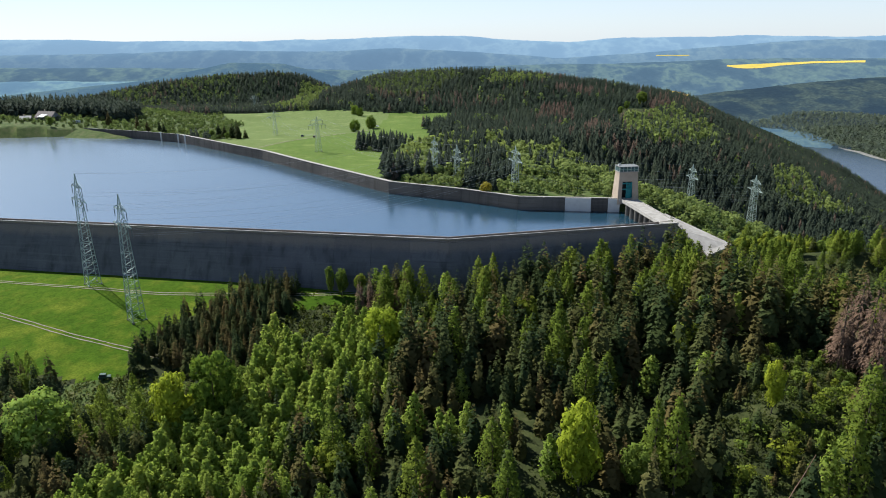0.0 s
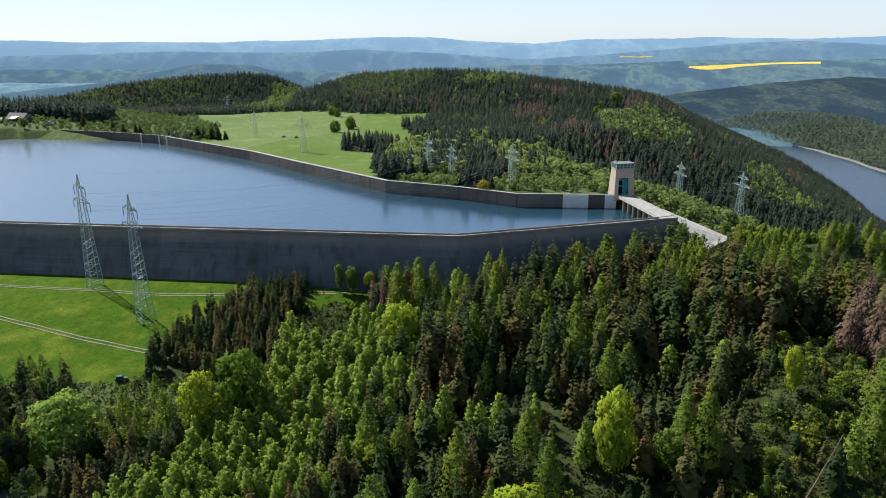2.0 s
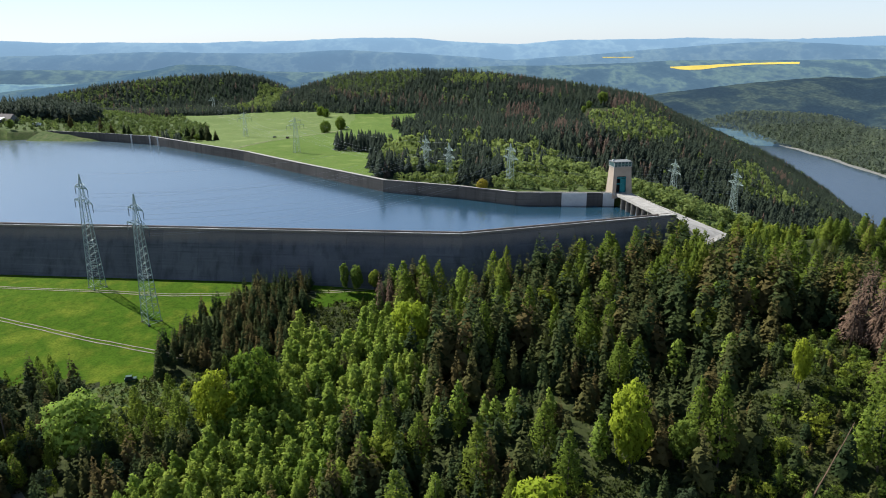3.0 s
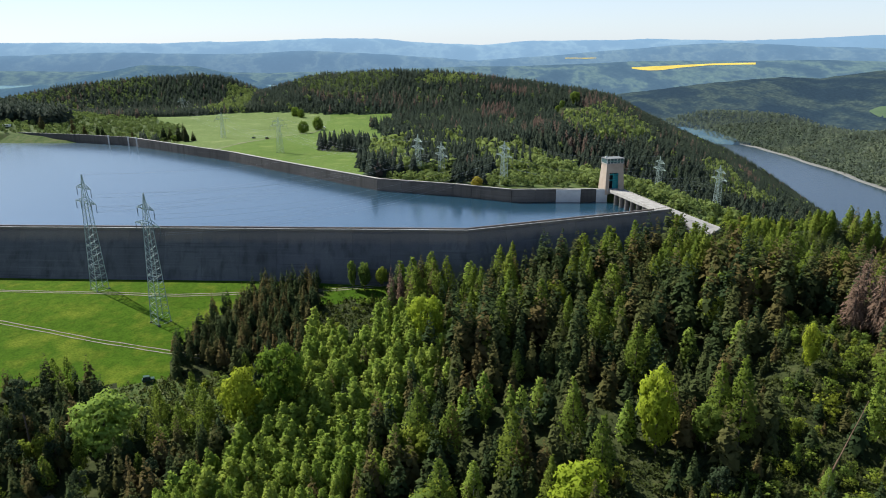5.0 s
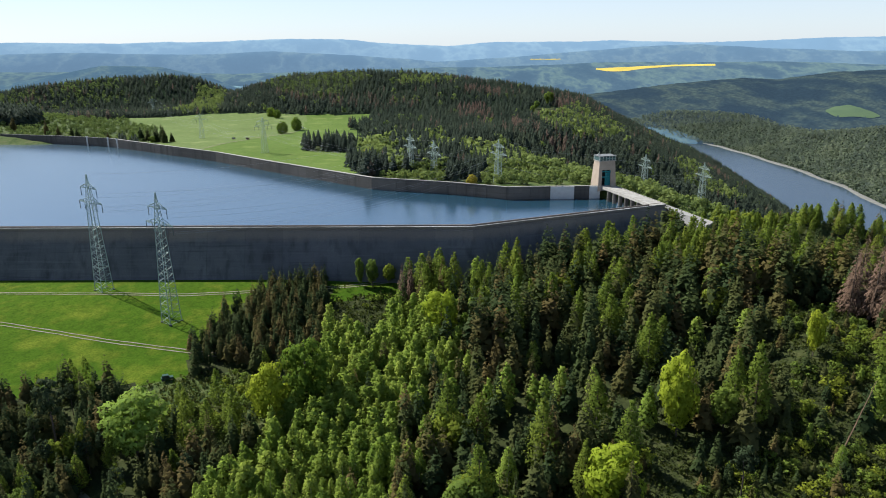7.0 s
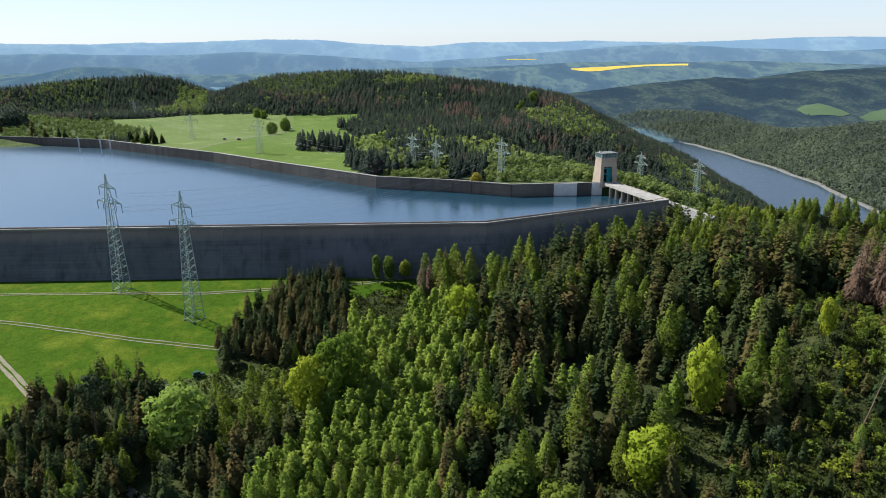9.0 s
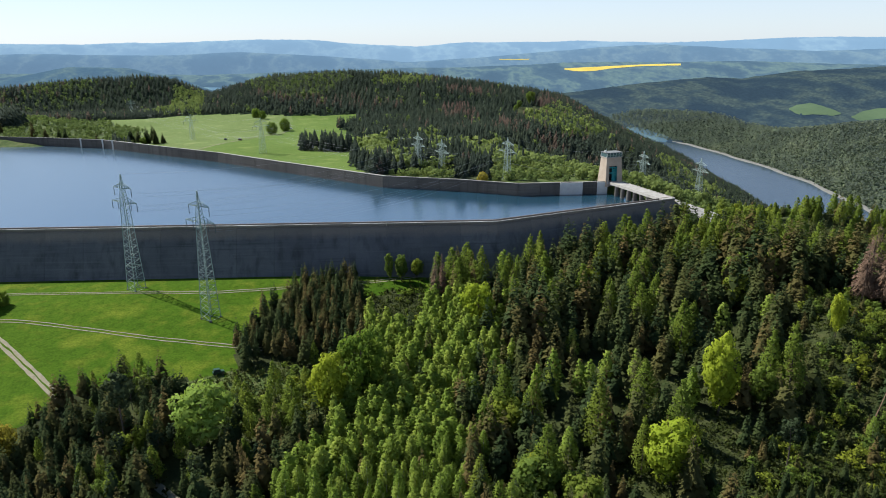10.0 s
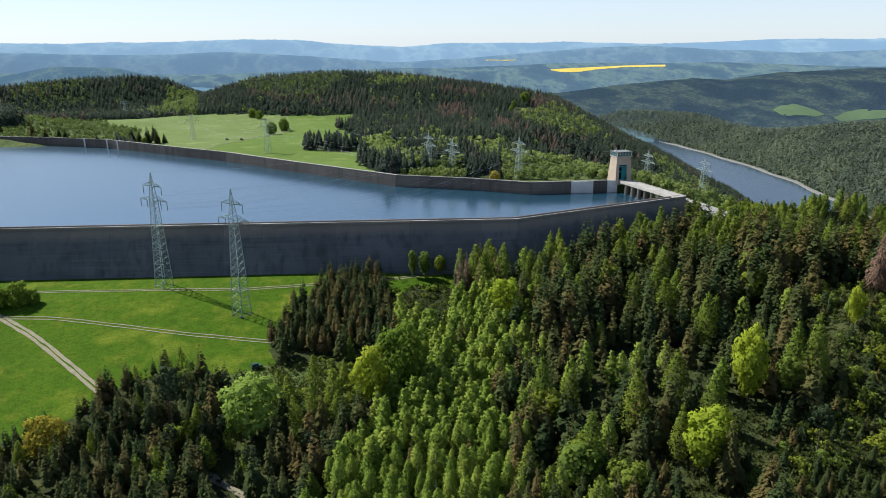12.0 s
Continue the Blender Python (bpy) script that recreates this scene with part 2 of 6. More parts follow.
def box_data(x0, x1, y0, y1, z0, z1, verts=None, faces=None):
    verts, faces = ([] if verts is None else verts), ([] if faces is None else faces)
    n = len(verts)
    verts += [(x, y, z) for z in (z0, z1) for x, y in ((x0, y0), (x1, y0), (x1, y1), (x0, y1))]
    faces += [tuple(n + i for i in f) for f in ((3, 2, 1, 0), (4, 5, 6, 7), (0, 1, 5, 4), (1, 2, 6, 5), (2, 3, 7, 6), (3, 0, 4, 7))]
    return verts, faces


def bar_data(a, b, w, verts, faces):
    """A square bar from a to b."""
    a, b = Vector(a), Vector(b)
    d = (b - a).normalized()
    u = d.cross(Vector((0, 0, 1)) if abs(d.z) < 0.9 else Vector((1, 0, 0))).normalized() * w / 2
    v = d.cross(u).normalized() * w / 2
    n = len(verts)
    for p in (a, b):
        verts += [tuple(p + u + v), tuple(p - u + v), tuple(p - u - v), tuple(p + u - v)]
    faces += [tuple(n + i for i in f) for f in ((3, 2, 1, 0), (4, 5, 6, 7), (0, 1, 5, 4), (1, 2, 6, 5), (2, 3, 7, 6), (3, 0, 4, 7))]


# ---- the lie of the land ----
CREST_Z, WATER_Z, LAKE_Z = 32.36, 26.4, -200.0
MID = np.array((-42.0, -6.0))


def smooth(a, b, v):
    t = np.clip((v - a) / (b - a), 0, 1)
    return t * t * (3 - 2 * t)


def wobble(x, y, size, seed=0):
    """A cheap smooth noise, about -1 to 1."""
    x, y = x / size + seed * 1.7, y / size - seed * 2.3
    return (np.sin(x * 1.3 + 1.7 * np.sin(y * 0.9)) + np.sin(y * 1.7 + 1.3 * np.sin(x * 1.1 + 2)) + np.sin((x + y) * 2.3 + seed) * 0.5) / 2.5


SHORE_Y = np.array((300.0, 900, 1120, 1255, 1424, 1638, 1830, 1943, 2126, 2300))
SHORE_X = np.array((770.0, 862, 924, 962, 988, 1000, 1002, 960, 873, 700))


def bank_width(y):
    """How far the bank across the lake goes on rising from the shore."""
    return 170 + 270 * smooth(1800, 1350, y) + 60 * smooth(1880, 2050, y)


def height(x, y):
    x, y = np.asarray(x, dtype=float), np.asarray(y, dtype=float)
    near = 15.03 - 0.013 * (np.clip(x, -320, 260) + 140) + 0.13 * (np.clip(y, -60, 400) - 227.6)
    near = np.minimum(near, 14.6)
    near = near + 6.5 * smooth(-25, 15, x) * (1 - smooth(120, 200, y)) * smooth(20, 90, y)
    near = near + 12 * smooth(46, 78, x) * smooth(112, 148, y) * (1 - smooth(195, 250, y)) * (1 - 0.5 * smooth(105, 180, x))
    far = 28.0 - 0.05 * (np.clip(y, 300, 1500) - 380)
    far = far + 16 * smooth(-240, -380, x) * smooth(480, 560, y) * (1 - smooth(700, 900, y))
    beyond = smooth(236, 262, y + 0.14 * np.clip(x, -400, 0) + 30 * smooth(40, 160, x))
    z = near * (1 - beyond) + far * beyond
    # hills behind the reservoir
    dx, dy = x + 85, y - 1030 - 0.25 * np.clip(20 - x, 0, 300)
    z = z + 51.3 * np.exp(-np.abs(dx / np.where(dx < 0, 175.6, 370)) ** 2.53 - (dy / np.where(dy < 0, 198.7, 190)) ** 2)
    dx, dy = x + 419, y - 1230
    z = z + 53.4 * np.exp(-np.abs(dx / np.where(dx < 0, 291, 151.6)) ** np.where(dx < 0, 1.6, 4.86) - (dy / np.where(dy < 0, 90, 150)) ** 2)
    z = z - 70 * smooth(1250, 2000, y) * (1 - smooth(250, 700, x))
    k = np.exp(-((x - 92) ** 2 + (y - 246) ** 2) / 1100)
    z = z * (1 - k) + np.minimum(z, 19.5) * k
    # falling away to the lake
    edge = np.where(y < 260, 115 + 40 * smooth(260, 225, y), np.where(y < 345, 115 - (y - 260) * 0.353, np.where(y < 430, 85 - (y - 345) * 0.33, 25 + (np.clip(y, 335, 1400) - 335) * 0.34 + 60 * smooth(450, 640, y))))
    u = x - edge + 12
    z = z - 0.45 * (np.sqrt(u * u + 225) + u) * 0.5 * (1 + 0.2 * smooth(200, 500, u))
    z = z - 40 * smooth(-420, -1200, x)
    z = z + wobble(x, y, 45) * 1.6 * smooth(300, 500, y) + wobble(x, y, 160, 3) * 6 * smooth(600, 1000, np.hypot(x, y))
    z = np.maximum(z, LAKE_Z - 6)
    # the bank across the lake
    s = x - np.interp(y, SHORE_Y, SHORE_X)
    rise = LAKE_Z - 1.5 + 0.24 * np.clip(s, 0, bank_width(y)) + 6 * smooth(0, 300, s) * np.abs(wobble(x, y, 90, 5))
    z = np.where(s > -12, np.maximum(rise + np.clip(s, -12, 0) * 0.5, LAKE_Z - 6), z)
    return z


def height1(x, y):
    return float(height(x, y))


# outlines on the plan
MEADOW = [(-330, 150), (-162, 147), (-148, 156), (-142, 164), (-132, 174), (-115, 171), (-98, 171), (-101, 186), (-91, 208), (-79, 228), (-60, 230), (-36, 231), (-20, 238), (-60, 246), (-190, 262), (-330, 280)]
PASTURE = [(-46, 338), (-52, 400), (-48, 460), (-32, 510), (-38, 600), (-52, 690), (-30, 735), (-25, 800), (-105, 815), (-168, 850), (-250, 880), (-335, 870), (-305, 820), (-245, 720), (-215, 560), (-205, 502), (-167, 466), (-133, 436), (-92, 391)]
CLUMP = [(-101, 187), (-91, 208), (-79, 225), (-60, 228), (-57, 205), (-61, 186), (-72, 176), (-84, 173), (-97, 177)]
STRIP = [(-60, 190), (-42, 184), (-35, 206), (-33, 233), (-60, 233)]
SLASH = [(-101, 172), (-84, 174), (-74, 168), (-73, 152), (-84, 143), (-93, 147), (-98, 160)]
GLADE_A = [(14, 94), (46, 84), (90, 84), (96, 122), (72, 118), (60, 124), (48, 122), (24, 112)]
GLADE_B = [(50, 118), (84, 128), (99, 168), (84, 174), (62, 152)]
NEAR_TOP = [(-420, 286.0), (-6.8, 228.3), (77.5, 250.5)]
FAR_TOP = [(64.5, 291.0), (21.0, 295.0), (-4.5, 311.0), (-40.3, 328.0), (-92.0, 381.5), (-133.5, 426.5), (-167.0, 456.0), (-220.4, 504.0), (-259.5, 523.5), (-318.0, 546.0)]


CLEARING = [(169, 828), (205, 835), (209, 790), (178, 768), (146, 716)]


def inside(poly, x, y):
    x, y = np.asarray(x, dtype=float), np.asarray(y, dtype=float)
    c = np.zeros(x.shape, dtype=bool)
    for (x0, y0), (x1, y1) in zip(poly, poly[1:] + poly[:1]):
        if y0 != y1:
            c ^= ((y0 > y) != (y1 > y)) & (x < (x1 - x0) * (y - y0) / (y1 - y0) + x0)
    return c


BASIN_OUT = [(-420, 283)] + NEAR_TOP[1:] + [(74, 290)] + [(x + 2.0, y + 3.0) for x, y in FAR_TOP] + [(-330, 540), (-420, 525)]
BASIN = [(-420, 283)] + NEAR_TOP[1:] + [(70, 288)] + FAR_TOP + [(-330, 540), (-420, 525)]


def build_ground():
    az = np.concatenate((np.arange(-180, -52, 4.0), np.arange(-52, 52, 0.28), np.arange(52, 180.1, 4.0)))
    rr = [0.0, 30.0, 60.0]
    while rr[-1] < 4880:
        rr.append(rr[-1] * (1.014 if rr[-1] < 1600 else 1.03) if rr[-1] > 80 else rr[-1] + 8)
    rr = np.array(rr)
    A, R = np.meshgrid(np.radians(az), rr)
    X, Y = MID[0] + R * np.sin(A), MID[1] + R * np.cos(A)
    Z = height(X, Y)
    Z = np.where(R > 2300, Z * (1 - smooth(2300, 2700, R)) + -230 * smooth(2300, 2700, R), Z)
    Z = np.where(inside(BASIN_OUT, X, Y), np.minimum(Z, 12.0), Z)
    n, k = len(rr), len(az)
    i, j = np.meshgrid(np.arange(n - 1), np.arange(k - 1), indexing="ij")
    a = (i * k + j).ravel()
    faces = np.stack((a, a + k, a + k + 1, a + 1), 1)
    cx, cy = (X[:-1, :-1] + X[1:, 1:]).ravel() / 2, (Y[:-1, :-1] + Y[1:, 1:]).ravel() / 2
    wx, wy = cx + wobble(cx, cy, 4) * 1.5, cy + wobble(cx, cy, 5, 2) * 1.5
    idx = np.full(len(faces), 0)
    idx[inside(MEADOW, wx, wy)] = 1
    idx[inside(PASTURE, wx, wy)] = 2
    idx[(cx < -225) & (cy > 470) & (cy < 640) & (idx == 0)] = 3
    idx[(cx > -60) & (cx < 60) & (cy > 280) & (cy < 345) & (idx == 0)] = 3
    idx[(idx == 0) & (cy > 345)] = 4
    idx[inside([(-340, 628), (-225, 545), (-195, 560), (-200, 610), (-240, 720), (-305, 825), (-390, 800), (-345, 690)], cx, cy) & (idx == 4)] = 3
    idx[inside(STRIP, wx, wy)] = np.where(wy[inside(STRIP, wx, wy)] > 214, 1, 0)
    idx[(cx > 60) & (cx < 190) & (cy > 252) & (cy < 372 - 0.12 * cx) & (idx != 1)] = 3
    idx[inside(CLEARING, wx, wy)] = 0
    idx[inside(SLASH, wx, wy)] = 3
    idx[inside([(-112, 148), (-90, 148), (-90, 174), (-112, 170)], wx, wy) & (idx == 0)] = 3
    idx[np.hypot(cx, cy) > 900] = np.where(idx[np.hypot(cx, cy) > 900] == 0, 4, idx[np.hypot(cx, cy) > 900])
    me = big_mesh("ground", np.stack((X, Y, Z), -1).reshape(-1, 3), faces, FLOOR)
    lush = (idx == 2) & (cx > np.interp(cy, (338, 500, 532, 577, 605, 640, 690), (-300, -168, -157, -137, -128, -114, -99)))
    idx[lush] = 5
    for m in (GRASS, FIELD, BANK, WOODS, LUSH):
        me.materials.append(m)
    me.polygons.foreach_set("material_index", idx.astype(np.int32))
    me.polygons.foreach_set("use_smooth", np.ones(len(faces), dtype=bool))
    tagged(new("ground", me), "green meadow, pasture and dark wooded hills", "ground", kind="structure")


build_ground()


def flat_sheet(name, pts, z, mat, label, category):
    me = mesh_of(name, [(x, y, z) for x, y in pts], [tuple(range(len(pts)))], [mat])
    bm = bmesh.new()
    bm.from_mesh(me)
    bmesh.ops.triangulate(bm, faces=bm.faces)
    for f in bm.faces:
        if f.normal.z < 0:
            f.normal_flip()
    bm.to_mesh(me)
    bm.free()
    return tagged(new(name, me), label, category, kind="structure")


flat_sheet("water", BASIN, WATER_Z, WATER, "calm blue reservoir water with faint ripples", "water")
flat_sheet("lake", [(300, 300)] + [(x + 30, y) for x, y in zip(SHORE_X, SHORE_Y)] + [(200, 2300)], LAKE_Z, LAKE, "grey-blue lake far down in the valley", "water")


# ---- distant hills ----
RIDGES = []


def ridge_z(A, R, r0, width, profile, rough, lo, front):
    top = np.interp(A, [p[0] for p in profile], [98 + p[1] * r0 for p in profile])
    bump = np.exp(-((R - r0) / np.where(R < r0, width * front, width)) ** 2 * 1.3)
    X, Y = MID[0] + R * np.sin(np.radians(A)), MID[1] + R * np.cos(np.radians(A))
    return X, Y, lo + (top - lo) * bump + (wobble(X, Y, 260, 1) * 0.7 + wobble(X, Y, 90, 4) * 0.35) * rough * np.clip(1.25 - bump, 0.25, 1)


def ridge(name, r0, width, profile, mat, label, rough, lo=-240.0, back=0.6, front=1.0):
    RIDGES.append((r0, width, profile, rough, lo, front))
    az = np.arange(-52, 56, 0.28)
    rr = np.linspace(r0 - 1.7 * width * front, r0 + back * width, 26)
    A, R = np.meshgrid(az, rr)
    X, Y, Z = ridge_z(A, R, r0, width, profile, rough, lo, front)
    Z = Z + rng.normal(0, rough * 0.03, Z.shape)
    n, k = Z.shape
    i, j = np.meshgrid(np.arange(n - 1), np.arange(k - 1), indexing="ij")
    a = (i * k + j).ravel()
    me = big_mesh(name, np.stack((X, Y, Z), -1).reshape(-1, 3), np.stack((a, a + k, a + k + 1, a + 1), 1), mat)
    me.polygons.foreach_set("use_smooth", np.ones(len(me.polygons), dtype=bool))
    return tagged(new(name, me), label, "hills", kind="structure")


# haze painted in: bluer, stronger glow with distance and on the left side
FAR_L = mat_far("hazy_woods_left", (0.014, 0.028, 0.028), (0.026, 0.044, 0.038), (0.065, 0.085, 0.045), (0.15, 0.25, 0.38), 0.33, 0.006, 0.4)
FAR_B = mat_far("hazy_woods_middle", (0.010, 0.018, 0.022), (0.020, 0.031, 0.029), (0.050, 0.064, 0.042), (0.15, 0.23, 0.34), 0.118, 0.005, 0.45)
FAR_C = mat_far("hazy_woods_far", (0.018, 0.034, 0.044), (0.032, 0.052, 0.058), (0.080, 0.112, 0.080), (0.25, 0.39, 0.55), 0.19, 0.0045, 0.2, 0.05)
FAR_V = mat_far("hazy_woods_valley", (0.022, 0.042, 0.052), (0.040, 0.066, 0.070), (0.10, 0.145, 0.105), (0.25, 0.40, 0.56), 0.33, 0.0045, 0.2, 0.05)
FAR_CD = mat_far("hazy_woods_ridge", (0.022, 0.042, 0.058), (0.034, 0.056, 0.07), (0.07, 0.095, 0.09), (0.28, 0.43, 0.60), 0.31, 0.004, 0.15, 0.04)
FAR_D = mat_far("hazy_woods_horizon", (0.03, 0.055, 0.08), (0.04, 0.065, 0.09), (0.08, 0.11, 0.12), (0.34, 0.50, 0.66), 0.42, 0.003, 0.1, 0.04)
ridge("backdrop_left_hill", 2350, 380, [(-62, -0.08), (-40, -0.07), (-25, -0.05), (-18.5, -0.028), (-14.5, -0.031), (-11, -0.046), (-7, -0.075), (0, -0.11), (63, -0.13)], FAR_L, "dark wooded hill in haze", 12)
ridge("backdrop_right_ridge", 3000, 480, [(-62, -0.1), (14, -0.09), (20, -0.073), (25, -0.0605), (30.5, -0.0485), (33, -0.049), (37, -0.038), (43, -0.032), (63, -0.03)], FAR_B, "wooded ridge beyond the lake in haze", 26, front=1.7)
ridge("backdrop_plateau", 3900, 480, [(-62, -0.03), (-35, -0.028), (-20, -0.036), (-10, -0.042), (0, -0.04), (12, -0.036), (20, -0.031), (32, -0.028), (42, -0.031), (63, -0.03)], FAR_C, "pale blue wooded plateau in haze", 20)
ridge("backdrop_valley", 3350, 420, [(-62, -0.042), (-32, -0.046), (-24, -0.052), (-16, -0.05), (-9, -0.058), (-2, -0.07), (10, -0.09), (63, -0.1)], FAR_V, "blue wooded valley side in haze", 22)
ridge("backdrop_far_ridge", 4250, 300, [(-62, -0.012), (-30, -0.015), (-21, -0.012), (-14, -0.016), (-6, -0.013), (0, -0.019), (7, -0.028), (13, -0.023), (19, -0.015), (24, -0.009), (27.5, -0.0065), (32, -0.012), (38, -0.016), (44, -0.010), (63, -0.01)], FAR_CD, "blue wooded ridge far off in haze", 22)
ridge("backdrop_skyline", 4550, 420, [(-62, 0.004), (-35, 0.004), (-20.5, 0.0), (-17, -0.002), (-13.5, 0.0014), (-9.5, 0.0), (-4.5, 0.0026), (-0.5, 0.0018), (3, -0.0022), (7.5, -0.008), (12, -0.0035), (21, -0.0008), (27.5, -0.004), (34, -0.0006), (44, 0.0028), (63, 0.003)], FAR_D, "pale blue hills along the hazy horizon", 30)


# ---- the dam walls ----
def wall_blocks(parent, line, profile, side, length, mat, name="wall_block", gap=0.10):
    """Blocks of one cross-section along a line on the plan. profile: (outward, z); side: +1 when outward is to the right of the line."""
    for (x0, y0), (x1, y1) in zip(line, line[1:]):
        a, b = Vector((x0, y0)), Vector((x1, y1))
        d = (b - a).normalized()
        out = Vector((d.y, -d.x)) * side
        full = (b - a).length
        n = max(1, round(full / length))
        step = full / n
        k = len(profile)
        verts = [(0, v, z) for v, z in profile] + [(step - gap, v, z) for v, z in profile]
        faces = [tuple(range(k)), tuple(range(2 * k - 1, k - 1, -1))] + [(i, i + k, (i + 1) % k + k, (i + 1) % k) for i in range(k)]
        me = mesh_of(name, verts, faces, [mat])
        bm = bmesh.new()
        bm.from_mesh(me)
        bmesh.ops.recalc_face_normals(bm, faces=bm.faces)
        bm.to_mesh(me)
        bm.free()
        m = Matrix(((d.x, out.x, 0, 0), (d.y, out.y, 0, 0), (0, 0, 1, 0), (0, 0, 0, 1)))
        for i in range(n):
            p = a + d * (i * step + gap / 2)
            ob = part(name, me, parent)
            ob.matrix_world = Matrix.Translation((p.x, p.y, 0)) @ m


C = CREST_Z
NEAR_PROFILE = [(0.0, C), (0.0, C - 0.95), (0.22, C - 1.0), (0.22, C - 1.3), (0.45, C - 1.35), (7.2, 13.2), (7.2, 6.0), (-3.4, 6.0), (-3.4, C), (-3.1, C), (-3.1, C - 1.0), (-0.3, C - 1.0), (-0.3, C)]
wall_near = tagged(empty("wall_near"), "long weathered grey concrete dam wall above the meadow", "dam wall", kind="structure")
wall_blocks(wall_near, NEAR_TOP, NEAR_PROFILE, 1, 14.0, CONCRETE, gap=0.06)
core = [(-0.2, C - 1.2), (6.9, 13.0), (6.9, 6.0), (-3.2, 6.0), (-3.2, C - 1.2)]
wall_blocks(wall_near, NEAR_TOP, core, 1, 500.0, JOINT, "joint_filler", gap=0.3)
coping = [(0.06, C + 0.12), (0.06, C), (-0.36, C), (-0.36, C + 0.12)]
wall_blocks(wall_near, NEAR_TOP, coping, 1, 14.0, COPING, "coping", gap=0.03)
walkway = [(-0.32, C - 0.94), (-0.32, C - 1.0), (-3.08, C - 1.0), (-3.08, C - 0.94)]
wall_blocks(wall_near, NEAR_TOP, walkway, 1, 28.0, CREST, "walkway_slab", gap=0.04)

def corner_block(parent, p, d0, d1, profile, side, mat):
    """The wedge that fills an outer corner between two runs of wall."""
    bm = bmesh.new()
    for d in (d0, d1):
        d = Vector(d).normalized()
        out = Vector((d.y, -d.x)) * side
        for v, z in profile:
            bm.verts.new((p[0] + out.x * v, p[1] + out.y * v, z))
    bmesh.ops.convex_hull(bm, input=bm.verts)
    me = bpy.data.meshes.new("corner_block")
    bm.to_mesh(me)
    bm.free()
    me.materials.append(mat)
    part("corner_block", me, parent)


corner_block(wall_near, NEAR_TOP[1], (413.2, -57.7), (84.3, 22.2), [(-0.05, C), (-0.02, C - 0.95), (0.43, C - 1.35), (7.18, 13.2), (7.18, 6.0), (-1.0, 6.0), (-1.0, C - 1.0)], 1, CONCRETE)

FAR_PROFILE = [(0.0, C), (0.0, C - 0.8), (0.15, C - 0.85), (0.5, 8.0), (-4.0, 8.0), (-4.0, C - 0.6), (-0.35, C - 0.6), (-0.35, C)]
wall_far = tagged(empty("wall_far"), "curved stained concrete wall on the far reservoir side", "dam wall", kind="structure")
wall_blocks(wall_far, FAR_TOP, FAR_PROFILE, -1, 12.0, CONCRETE_IN)
wall_blocks(wall_far, FAR_TOP, [(-0.1, C - 1.0), (0.3, 8.0), (-3.8, 8.0), (-3.8, C - 1.0)], -1, 500.0, JOINT, "joint_filler", gap=0.3)
wall_blocks(wall_far, FAR_TOP, [(0.08, C + 0.14), (0.08, C), (-0.45, C), (-0.45, C + 0.14)], -1, 24.0, CREST, "coping", gap=0.04)
wall_blocks(wall_far, FAR_TOP, [(-0.4, C - 0.52), (-0.4, C - 0.6), (-3.9, C - 0.6), (-3.9, C - 0.52)], -1, 24.0, CREST, "walkway_slab", gap=0.04)
# lighter renewed panels beside the intake
for x0, x1 in ((41.2, 52.2), (59.4, 64.3)):
    y0, y1 = np.interp((x0, x1), (21.0, 64.5), (295.0, 291.0)) - 0.55
    v, f = box_data(x0, x1, 0, 0.35, 20, C - 0.1)
    v = [(x, y + (y0 if x == x0 else y1), z) for x, y, z in v]
    part("renewed_panel", mesh_of("renewed_panel", v, f, [PALE]), wall_far, "pale renewed concrete panel")
# a grassy bank covers the foot of the wall's far end
v, f = [], []
n = 14
for i in range(n + 1):
    k = i / n
    x, y = -322 + 60 * k, 547.5 - 24 * k
    z = 32.0 - 5.9 * k ** 1.3
    reach = 3 + 15 * (1 - k)
    for q in range(5):
        u = q / 4
        v.append((x - 0.35 * reach * u, y - 0.4 - reach * u, z + (25.6 - z) * u + 0.25 * math.sin(3 * k * 6 + q)))
    if i:
        for q in range(4):
            a = (i - 1) * 5 + q
            f.append((a, a + 1, a + 6, a + 5))
tagged(new("ground_bank", mesh_of("ground_bank", v, f, [BANK], smooth=True)), "grassy bank running out along the reservoir wall", "bank", kind="structure")
# left end of the far wall dips into the bank; marker posts on its crest
for x, y in ((-238, 512.4), (-221, 503.6), (-212.5, 496.0)):
    post = tagged(empty("gauge_post", pose(x, y - 0.9, 0)), "white gauge board on the reservoir wall", "gauge", "gauge boards")
    v, f = box_data(-0.45, 0.45, -0.25, 0.25, 24, C + 0.5)
    part("board", mesh_of("board", v, f, [PALE]), post)
    v, f = box_data(-0.9, 0.9, -0.3, 0.3, C + 0.3, C + 0.7)
    part("cap", mesh_of("cap", v, f, [PALE]), post)

# ---- intake bridge, tower and gatehouse ----
BR_A, BR_B = Vector((68.4, 287.0)), Vector((74.6, 251.5))
br_d = (BR_B - BR_A).normalized()
br_ang = math.degrees(math.atan2(br_d.y, br_d.x))
br_len = (BR_B - BR_A).length
bridge = tagged(empty("intake_bridge", pose(BR_A.x, BR_A.y, 0, 0, 0, br_ang)), "pale concrete intake bridge on dark round piers", "bridge")
v, f = box_data(-2, br_len + 1, -3.4, 3.4, C - 1.1, C - 0.25)
part("deck", mesh_of("deck", v, f, [CREST]), bridge)
n = 13
for i in range(n):
    u = -1.5 + (br_len + 2) * i / n
    v, f = box_data(u, u + (br_len + 2) / n - 0.12, -3.0, 3.0, C - 0.25, C - 0.12)
    part("deck_slab", mesh_of("deck_slab", v, f, [CREST]), bridge)
